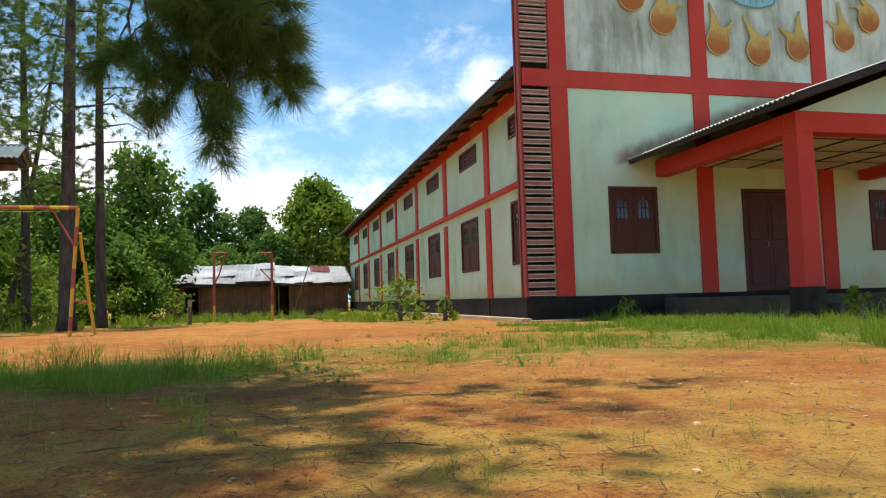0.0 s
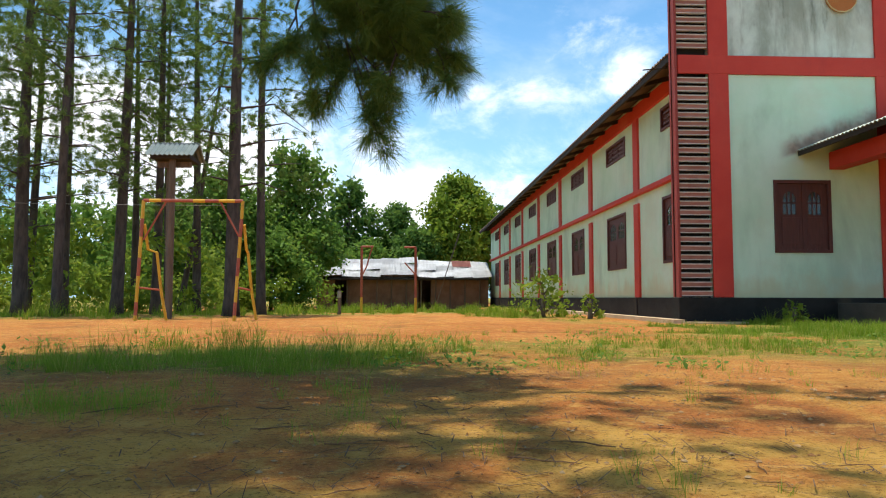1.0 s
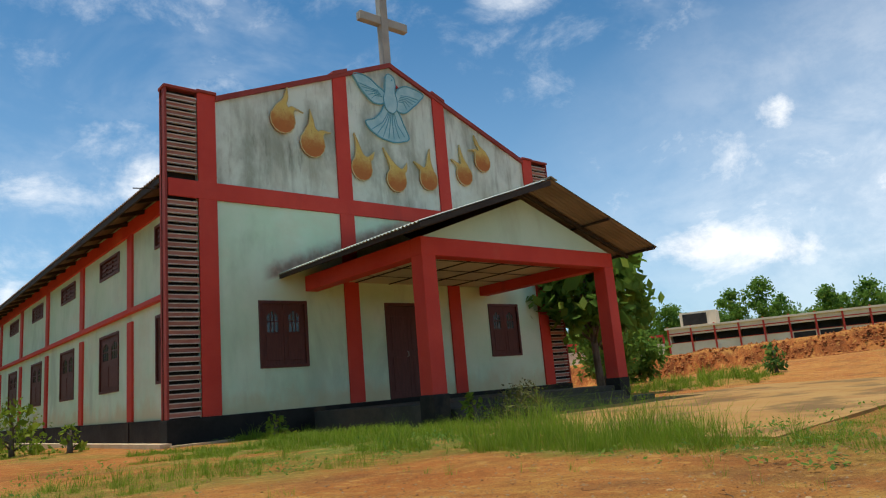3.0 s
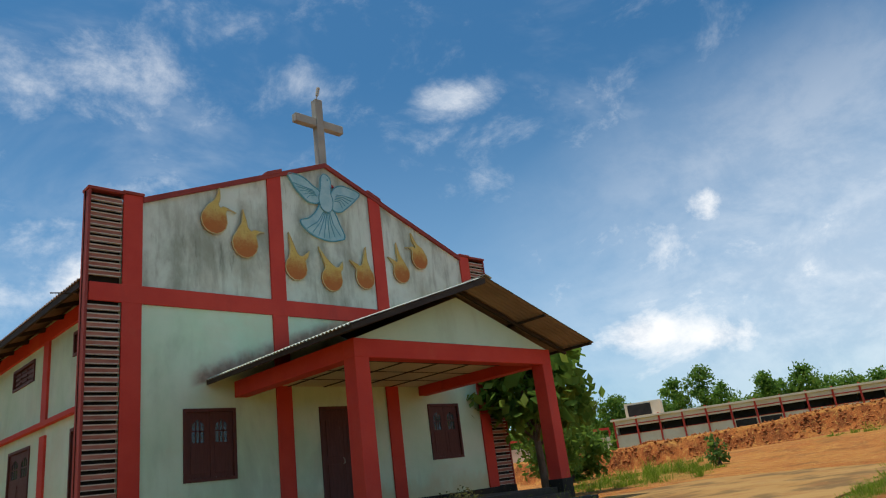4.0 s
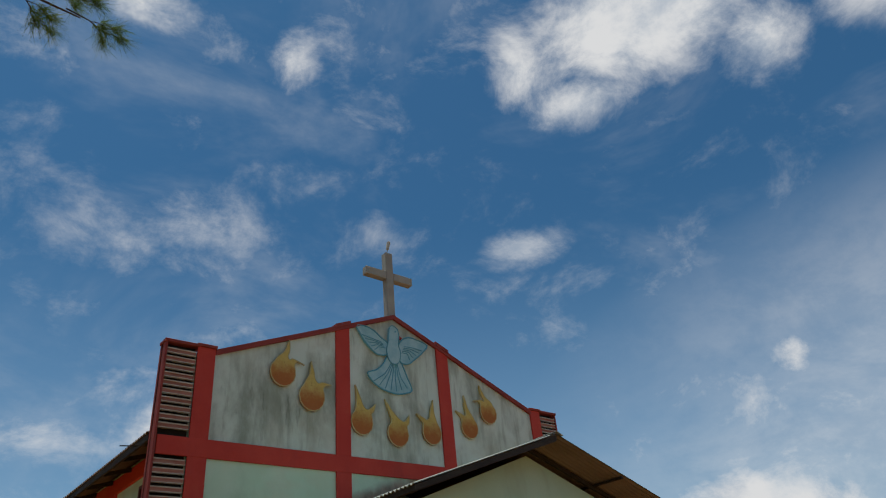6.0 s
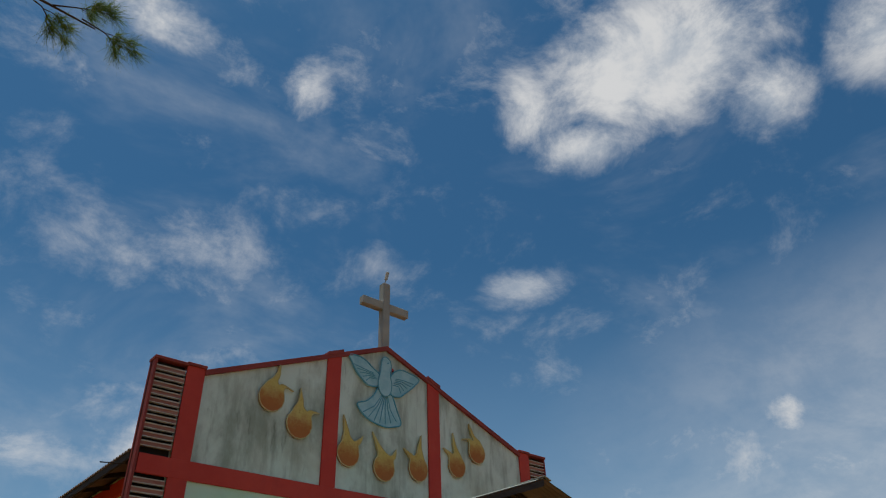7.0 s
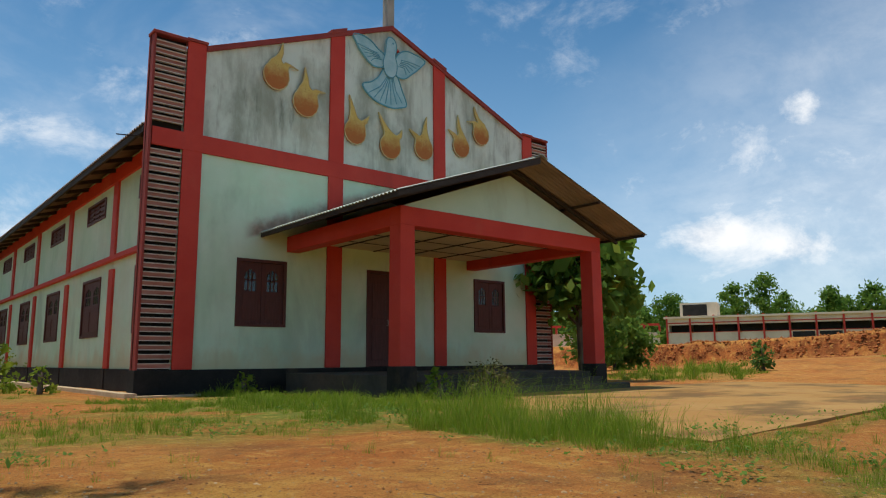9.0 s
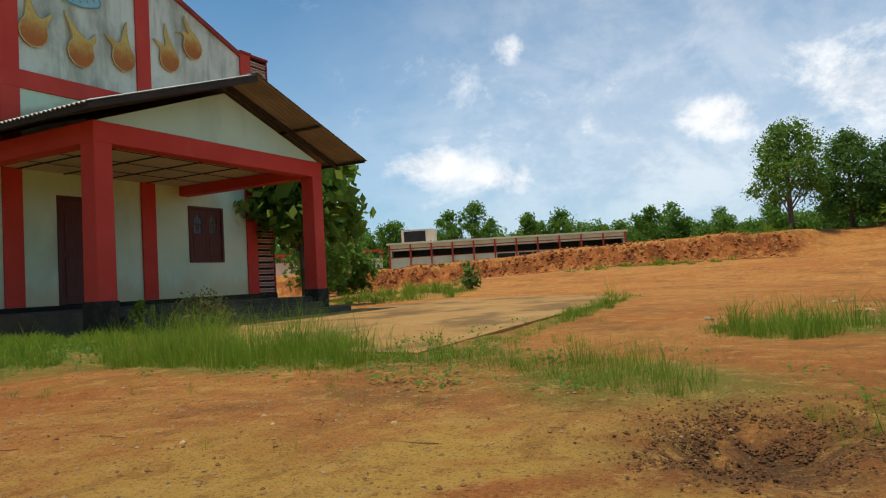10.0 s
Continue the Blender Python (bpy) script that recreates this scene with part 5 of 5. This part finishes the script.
# a thin scatter of single tufts over the bare earth
for k in range(1100):
    x, y = -9 + 12 * rng.random(), -11.2 + 8 * rng.random()
    if fbm(x, y, 0.6, 8.0) < 0.05:
        continue
    clump(x, y, int(5 + 12 * rng.random()), 0.02 + 0.03 * rng.random(), 0.04 + 0.09 * rng.random())
bx, by, bh, lean_x, lean_y = np.array(bx), np.array(by), np.array(bh), np.array(lean_x), np.array(lean_y)
keep = ~((bx > SX - 0.05) & (by > -0.1) & (bx < 9.2)) & ~((bx > C1 - 0.1) & (bx < C2 + 0.1) & (by > CY - 0.25))
keep &= ~((bx > 0.9) & (bx < 11.5) & (by > -9.3) & (by < -4.8) & (rng.random(len(bx)) < 0.75))
bx, by, bh, lean_x, lean_y = bx[keep], by[keep], bh[keep], lean_x[keep], lean_y[keep]
bz = np.array([height(x, y) for x, y in zip(bx, by)]) - 0.01
n = len(bx)
a = rng.random(n) * math.tau
far = np.clip(np.hypot(bx + 5, by + 12) / 6.0, 0.45, 6.0)
side = np.stack([np.cos(a), np.sin(a), np.zeros(n)], 1) * (0.0018 * far * (0.6 + 0.8 * rng.random(n)))[:, None]
bend = rng.normal(size=(n, 2)) * 0.30 + np.stack([lean_x, lean_y], 1)
base = np.stack([bx, by, bz], 1)
midp = base + np.stack([bend[:, 0] * bh * 0.35, bend[:, 1] * bh * 0.35, bh * 0.6], 1)
tip = base + np.stack([bend[:, 0] * bh * 1.15, bend[:, 1] * bh * 1.15, bh * (1 - 0.25 * np.abs(bend[:, 0]))], 1)
blades = np.stack([base - side, base + side, midp + side * 0.75, tip, midp - side * 0.75], 1)
tagged(blade_mesh("grass", blades, GRASS), "patches of long green grass on bare earth", "grass", kind="stuff")

# low broad-leaved weeds between the blades
rng = np.random.default_rng(14)
wx, wy = [], []
for cx, cy, rx, ry, turn, dens, ln, cov in PATCHES:
    if dens < 200:
        continue
    for k in range(int(16 * rx * ry) + 3):
        r, a = math.sqrt(rng.random()) * 1.25, rng.random() * math.tau
        x, y = cx + r * rx * math.cos(a), cy + r * ry * math.sin(a)
        if fbm(x, y, 0.8, 12.0) < 0.0 or (x > -0.4 and y > -0.15) or (0.9 < x < 11.5 and -9.3 < y < -4.8):
            continue
        for q in range(int(10 + 26 * rng.random())):
            wx.append(x + 0.09 * rng.normal()), wy.append(y + 0.09 * rng.normal())
wx, wy = np.array(wx), np.array(wy)
n = len(wx)
wz = np.array([height(x, y) for x, y in zip(wx, wy)]) + 0.005 + 0.07 * rng.random(n) ** 1.6
a, ln = rng.random(n) * math.tau, 0.018 + 0.032 * rng.random(n)
d = np.stack([np.cos(a), np.sin(a), 0.5 * rng.normal(size=n)], 1) * ln[:, None]
sd = np.stack([-np.sin(a), np.cos(a), 0.3 * rng.normal(size=n)], 1) * (ln * 0.32)[:, None]
o = np.stack([wx, wy, wz], 1)
tagged(mesh_np("weeds", np.stack([o, o + d * 0.5 + sd, o + d, o + d * 0.5 - sd], 1), 4, BROADLEAF), "low leafy green weeds among the grass", "weeds", kind="stuff")


# ---- things in the yard ----
def hut():
    """A long low mud hut under overlapping tin sheets."""
    x0, x1, y0, y1, zb, ze, zr = -12.1, -0.75, 32.4, 37.0, -0.45, 1.85, 2.95
    h = thing("hut", "low mud-walled hut with a patched tin roof", "hut")
    part("wall", pierced("y", y0, y0 + 0.2, x0 + 0.5, x1, zb, ze, [(x0 + 1.6, x0 + 2.5, zb, ze - 0.15), (x0 + 6.9, x0 + 7.7, zb, ze - 0.2)]), MUD, h, "brown mud wall with dark doorways")
    part("wall", boxed(x0 + 0.5, y0 + 0.2, zb, x0 + 0.7, y1, ze), MUD, h)
    part("wall", boxed(x1 - 0.2, y0 + 0.2, zb, x1, y1, ze), MUD, h)
    part("wall", boxed(x0 + 0.7, y1, zb, x1 - 0.2, y1 + 0.2, ze), MUD, h)
    for k in range(12):
        x = x0 + 0.55 + k * 0.93
        part("post", tubed([(x, y0 - 0.06, zb), (x + 0.02, y0 - 0.06, ze)], 0.05, 6), POLEWOOD, h)
    rng2 = np.random.default_rng(21)
    ym = (y0 + y1) / 2
    for row in range(3):
        n = 10
        for k in range(n):
            w = (x1 - x0 + 0.3) / n
            xa = x0 - 0.2 + k * w
            f0, f1 = row / 3 - 0.03, (row + 1) / 3 + 0.04
            sag = -0.05 * math.sin(k * 0.9) - (0.10 if k > 5 else 0.0)
            za, zb2 = ze - 0.05 + (zr - ze) * f0 + sag, ze - 0.05 + (zr - ze) * f1 + sag
            ya, yb = y0 - 0.7 + (ym - y0 + 0.7) * f0, y0 - 0.7 + (ym - y0 + 0.7) * f1
            lift = 0.025 * (row + 1) + 0.02 * rng2.random()
            tilt = 0.06 * rng2.normal()
            bm = bmesh.new()
            cols = 12
            ring = []
            for i in range(cols + 1):
                x = xa + (w + 0.08) * i / cols
                d = 0.018 * math.sin(i * math.pi)  + 0.012 * (i % 2)
                ring.append([bm.verts.new((x, ya, za + lift + d + tilt * i / cols)), bm.verts.new((x, yb, zb2 + lift + d + tilt * i / cols))])
            for p, q in zip(ring, ring[1:]):
                bm.faces.new((p[0], q[0], q[1], p[1]))
            bmesh.ops.solidify(bm, geom=bm.faces[:], thickness=0.01)
            part("roof_sheet", bm, RUSTSHEET if (row == 2 and k == 8) else TINSHEET, h)
    bm = bmesh.new()
    prism(bm, [(y0 - 0.5, ze - 0.32), (ym, zr - 0.3), (y1 + 0.5, ze - 0.32), (y1 + 0.5, ze - 0.27), (ym, zr - 0.25), (y0 - 0.5, ze - 0.27)], "x", x0 - 0.1, x1)
    part("roof_board", bm, DARKWOODSHADE, h)


hut()


def goal():
    """A small home-made goal of painted pipe: bar, two bent end frames, corner braces."""
    g = thing("goal", "small rusty yellow and red pipe goal", "goal", (0, 0, 0))
    xl, xr, y, zb, zt = -10.78, -8.92, 1.25, -0.2, 2.27
    for x, s in ((xl, -1), (xr, 1)):
        foot = (x + (-0.10 if s < 0 else -0.13), y, zb)
        post = part("post", tubed([foot, (x, y, zt)], 0.032, 8), YELLOWPIPE, g, "chipped yellow pipe post")
        for f0, f1 in ((0.12, 0.22), (0.42, 0.56), (0.72, 0.86)):
            a, b = Vector(foot), Vector((x, y, zt))
            part("paint_band", tubed([a.lerp(b, f0), a.lerp(b, f1)], 0.0335, 8), REDPIPE, post, "dull red paint band")
        bx = x + (0.22 if s < 0 else 0.10)
        back = part("back_leg", tubed([(x + (0.02 if s < 0 else 0.03), y + 0.03, zt - 0.45), (x + 0.04, y + 0.2, 1.35), (bx - 0.05, y + 0.3, 1.3), (bx, y + 0.45, 0.55), (bx + 0.10, y + 0.6, zb)], 0.028, 8), YELLOWPIPE, g)
        part("rung", tubed([(x - 0.06, y, 0.62), (bx - 0.02, y + 0.45, 0.58)], 0.022, 6), REDPIPE, g)
        part("brace", tubed([(x - s * 0.42, y, zt - 0.02), (x - s * 0.02, y, zt - 0.75)], 0.02, 6), REDPIPE, g, "dull red corner brace")
    bar = part("crossbar", tubed([(xl, y, zt), (xr, y, zt)], 0.032, 8), REDPIPE, g)
    for f0, f1 in ((0.06, 0.18), (0.5, 0.62), (0.76, 0.92)):
        part("paint_band", tubed([(xl + (xr - xl) * f0, y, zt), (xl + (xr - xl) * f1, y, zt)], 0.0335, 8), YELLOWPIPE, bar, "chipped yellow paint band")
    part("ground_bar", tubed([(xl + 0.55, y + 0.7, -0.05), (xr - 0.35, y + 1.0, -0.12)], 0.025, 6), POLEWOOD, g)


goal()


def hoop_post(x, y, s):
    """A pipe post with a short arm and a brace."""
    g = thing("hoop_post", "rusty red pipe post with a short top arm", "post", (x, y, height(x, y) - 0.1), "yard posts")
    part("post", tubed([(0, 0, 0), (0, 0, 2.85)], 0.055, 8), REDPIPE, g)
    part("foot_band", tubed([(0, 0, 0.1), (0, 0, 0.75)], 0.058, 8), YELLOWPIPE, g, "faded yellow lower part")
    part("arm", tubed([(0, 0, 2.84), (s * 0.48, 0, 2.84)], 0.04, 8), REDPIPE, g)
    part("brace", tubed([(0, 0, 1.6), (s * 0.2, 0, 2.0), (s * 0.42, 0, 2.8)] if s > 0 else [(0, 0, 1.7), (s * 0.45, 0, 2.2)], 0.03, 6), REDPIPE, g)


hoop_post(-7.72, 16.8, 1)
hoop_post(-5.5, 16.9, -1)
stub = thing("post", "short dark timber post standing in the grass", "post", (-8.1, 11.6, -0.35), "yard posts")
part("shaft", tubed([(0, 0, 0), (0.01, 0, 0.5), (0.0, 0, 1.05)], [0.07, 0.065, 0.06], 8), POLEWOOD, stub)
part("cap", tubed([(0.0, 0, 0.78), (0, 0, 1.0)], 0.07, 8), CONCRETE, stub, "pale weathered collar")
lean_pole = thing("pole", "thin grey leaning pole beside the hut", "pole", (-4.3, 29.5, -0.35))
part("shaft", tubed([(0, 0, 0), (0.7, 0, 2.2), (1.5, 0, 4.6)], 0.03, 6), POLEWOOD, lean_pole)


def bell_stand(x, y):
    """Two timber poles that carry a small tin roof."""
    g = thing("bell_stand", "tall timber pole stand with a small tin roof", "bell stand", (x, y, -0.15))
    for dx, dy, r in ((0.0, 0.0, 0.08), (-0.22, 0.45, 0.065)):
        part("pole", tubed([(dx * 0.7, dy, 0), (dx * 0.9, dy, 2.0), (dx, dy, 3.75)], [r, r * 0.95, r * 0.9], 8), POLEWOOD, g)
    part("crosspiece", boxed(-0.36, 0.1, 3.46, 0.36, 0.2, 3.58), POLEWOOD, g)
    for s in (-1, 1):
        corrugated("roof_sheet", (-0.52, 0.2 - 0.02 * s, 4.02), (1.04, 0, 0), (0, s * 0.50, -0.36), 10, 0.014, Vector((0, s * 0.4, 0.62)).normalized(), GREYTIN, g, rows=1)
    part("roof_frame", boxed(-0.42, -0.18, 3.60, 0.42, 0.58, 3.68), DARKWOODSHADE, g)


bell_stand(-10.95, 3.3)
cable = thing("cable", "thin sagging overhead wire", "cable")
part("wire", tubed([(-22 + 11.5 * k / 10, 4.6 + 1.5 * k / 10, 2.75 + 0.25 * (k / 10 - 0.5) ** 2) for k in range(11)], 0.006, 4), CONCRETE, cable)
tagged(new("plank", finish("plank", boxed(-1.05, -0.55, 0.0, 0.0, -0.35, 0.035), PLANK)), "pale timber plank lying on the ground", "plank", "loose planks")
tagged(new("kerb", finish("kerb", boxed(-1.2, -0.3, -0.3, -1.0, 14.0, 0.07), PLANK)), "pale low edging beside the church plinth", "kerb", kind="structure")


def long_building():
    """A long low unfinished block on the bank: white panels, red posts, dark openings."""
    a, b = Vector((63.0, 30.2, 0)), Vector((73.2, 6.0, 0))
    d = (b - a).normalized()
    ln = (b - a).length
    g = thing("long_building", "long low white building with red posts and dark openings", "building", (a.x, a.y, 0.0))
    g.rotation_euler = (0, 0, math.atan2(d.y, d.x))
    zb, n = 1.6, 11
    part("lower_wall", boxed(0, 0, zb, ln, 0.2, 3.25), OFFWHITE, g, "stained white lower wall")
    part("upper_wall", boxed(0, 0.0, 4.05, ln, 0.2, 4.75), OFFWHITE, g, "stained white upper wall")
    part("back_wall", boxed(0, 5.0, zb, ln, 5.2, 4.75), OFFWHITE, g)
    part("roof", boxed(-0.3, -0.3, 4.75, ln + 0.3, 5.4, 4.95), OFFWHITE, g)
    part("beam", boxed(0, -0.06, 4.22, ln, 0.0, 4.32), RED, g, "red beam")
    part("sill", boxed(0, -0.06, 3.25, ln, 0.2, 3.30), RED, g)
    part("end_wall", boxed(ln - 0.2, 0.2, zb, ln, 5.0, 4.75), OFFWHITE, g)
    part("end_wall", boxed(0, 0.2, zb, 0.2, 5.0, 4.75), OFFWHITE, g)
    for k in range(n + 1):
        x = ln * k / n
        part("post", boxed(x - 0.09, -0.12, zb, x + 0.09, -0.065, 5.05), RED, g, "red post")
    # black and dark panels stand in for the shade inside doorways and rooms
    for k in range(n):
        if k in (5, 6):
            part("doorway", boxed(ln * k / n + 0.2, 0.03 - 0.05, zb, ln * (k + 1) / n - 0.2, -0.004, 3.14), JOINTSHADE, g, "black panel standing for the shade in a doorway")
        part("room_shade", boxed(ln * k / n + 0.14, 1.6, 3.2, ln * (k + 1) / n - 0.14, 1.7, 4.1), DARKWOODSHADE, g)
    part("upper_room", boxed(1.2, 1.5, 4.95, 5.0, 4.5, 6.5), OFFWHITE, g, "small unfinished upper room")
    # another black panel for the shade inside the upper room
    part("upper_opening_shade", boxed(1.5, 1.44, 5.1, 4.0, 1.496, 6.3), JOINTSHADE, g, "black panel standing for the shade in the upper opening")


long_building()


def low_wall():
    """A white parapet with red posts and rail on the bank, beyond the porch."""
    g = thing("low_wall", "white parapet wall with red rail and posts", "wall", (34.0, 19.5, 1.3))
    g.rotation_euler = (0, 0, radians(-62))
    part("panel", boxed(-6, 0, 0, 6, 0.15, 1.0), OFFWHITE, g)
    part("rail", boxed(-6, -0.05, 1.45, 6, 0.2, 1.6), RED, g, "red rail")
    for k in range(13):
        part("post", boxed(-6.0 + k - 0.06, -0.04, 1.0, -6.0 + k + 0.06, 0.16, 1.45), RED, g)


low_wall()

# ---- small litter on the earth ----
rng = np.random.default_rng(14)


def stone_mesh(seed):
    bm = bmesh.new()
    bmesh.ops.create_icosphere(bm, subdivisions=1, radius=1.0)
    for v in bm.verts:
        v.co *= 0.75 + 0.5 * noise.random()
        v.co.z *= 0.55
    return finish("stone", bm, STONE)


def twig_mesh(k):
    bm = bmesh.new()
    r2 = np.random.default_rng(60 + k)
    pts = [Vector((0, 0, 0))]
    d = Vector((1, 0, 0))
    for i in range(4):
        d = (d + Vector((0, r2.normal() * 0.4, 0))).normalized()
        pts.append(pts[-1] + d * 0.25 + Vector((0, 0, 0.015 * r2.random())))
    tube(bm, pts, [0.010, 0.014, 0.012, 0.009, 0.004], 5)
    if k % 2:
        tube(bm, [pts[2], pts[2] + Vector((0.15, 0.18, 0.02))], [0.012, 0.005], 4)
    return finish("twig", bm, TWIG)


stones, twigs = [stone_mesh(k) for k in range(5)], [twig_mesh(k) for k in range(6)]


def scatter(name, meshes, count, area, lo, hi, label, group):
    x0, x1, y0, y1 = area
    for k in range(count):
        x, y = x0 + (x1 - x0) * rng.random(), y0 + (y1 - y0) * rng.random()
        s = lo + (hi - lo) * rng.random() ** 2
        ob = new(name, meshes[k % len(meshes)])
        ob.location, ob.rotation_euler, ob.scale = (x, y, height(x, y) + 0.15 * s * (1 if name == "stone" else 0.12)), (0, 0, rng.random() * 6.28), (s, s, s)
        tagged(ob, label, name, group)


scatter("stone", stones, 60, (-4.6, -1.6, -11.2, -8.2), 0.005, 0.016, "small pale stone on bare earth", "pebbles")
scatter("stone", stones, 24, (-8.0, -4.6, -11.0, -8.0), 0.004, 0.010, "small pale stone on bare earth", "pebbles")
scatter("stone", stones, 30, (2.0, 9.0, -14.5, -11.5), 0.02, 0.06, "pale stone beside the track", "track stones")
scatter("twig", twigs, 80, (-7.4, -4.2, -11.3, -8.6), 0.05, 0.16, "dry brown twig on bare earth", "fallen twigs")
scatter("twig", twigs, 26, (-4.2, -1.8, -12.0, -9.6), 0.08, 0.22, "dry brown twig on bare earth", "fallen twigs")


def lumps(name, count, place, lo, hi, material, label, category, flat=0.6):
    """Countless small lumps as one mesh: rough eight-sided grains."""
    rock = np.array([(1, 0, 0), (0, 1, 0), (-1, 0, 0), (0, -1, 0), (0, 0, flat), (0, 0, -flat)], float)
    tri = np.array([(0, 1, 4), (1, 2, 4), (2, 3, 4), (3, 0, 4), (1, 0, 5), (2, 1, 5), (3, 2, 5), (0, 3, 5)])
    out = []
    for k in range(count):
        x, y = place()
        s = lo + (hi - lo) * rng.random() ** 3
        v = rock * (0.65 + 0.7 * rng.random((6, 1))) * s
        a = rng.random() * math.tau
        r = np.array([[math.cos(a), -math.sin(a), 0], [math.sin(a), math.cos(a), 0], [0, 0, 1]])
        v = v @ r.T + np.array([x, y, height(x, y) + 0.25 * s * flat])
        out.append(v[tri])
    return tagged(mesh_np(name, np.concatenate(out), 3, material), label, category, kind="stuff")


lumps("dug_earth", 7000, lambda: (-2.12 + 0.27 * rng.normal(), -12.5 + 0.17 * rng.normal()), 0.0015, 0.009, SOIL, "loose dark dug earth round a shallow pit", "earth", 0.7)
lumps("gravel", 5200, lambda: (-8.5 + 8.5 * rng.random(), -11.6 + 5.0 * rng.random() ** 1.3), 0.002, 0.011, STONE, "fine grit scattered over the bare earth", "gravel")
lumps("gravel", 1500, lambda: (-4.0 + 5.0 * rng.random(), -12.4 + 3.4 * rng.random()), 0.002, 0.012, STONE, "fine grit scattered over the bare earth", "gravel")
lumps("earth_crumbs", 4200, lambda: (-8.5 + 9.5 * rng.random(), -12.2 + 4.5 * rng.random() ** 1.3), 0.003, 0.012, SOIL, "dark crumbs of earth and bark on the yard", "earth")
def bank_place():
    y = -12.0 + 26.0 * rng.random()
    return 26.2 + 0.105 * (y + 9.7) + 0.9 * rng.normal() * 0.6 + 0.3, y


lumps("bank_clods", 4200, bank_place, 0.02, 0.10, CLOD, "broken red earth clods along the cut bank", "earth", 0.75)
# needle and leaf litter under the near pine
m = 3600
px, py = -8.6 + 4.4 * rng.random(m), -11.6 + 4.2 * rng.random(m) ** 1.2
pz = np.array([height(x, y) for x, y in zip(px, py)]) + 0.004
a = rng.random(m) * math.tau
ln = 0.03 + 0.09 * rng.random(m)
d = np.stack([np.cos(a), np.sin(a), 0.05 * rng.normal(size=m)], 1) * ln[:, None]
sd = np.stack([-np.sin(a), np.cos(a), np.zeros(m)], 1) * (0.0009 + 0.0012 * rng.random(m))[:, None]
o = np.stack([px, py, pz], 1)
tagged(mesh_np("needle_litter", np.stack([o - sd, o + sd, o + d + sd + np.array([0, 0, 0.004]), o + d - sd + np.array([0, 0, 0.004])], 1), 4, TWIG), "dry brown pine needles and bark bits on the earth", "litter", kind="stuff")
scatter("twig", twigs, 50, (-7.8, -5.4, -11.5, -8.8), 0.06, 0.20, "dry brown twig on bare earth", "fallen twigs")

scatter("twig", twigs, 26, (-7.6, -5.0, -11.0, -8.6), 0.08, 0.26, "dry brown twig on bare earth", "fallen twigs")
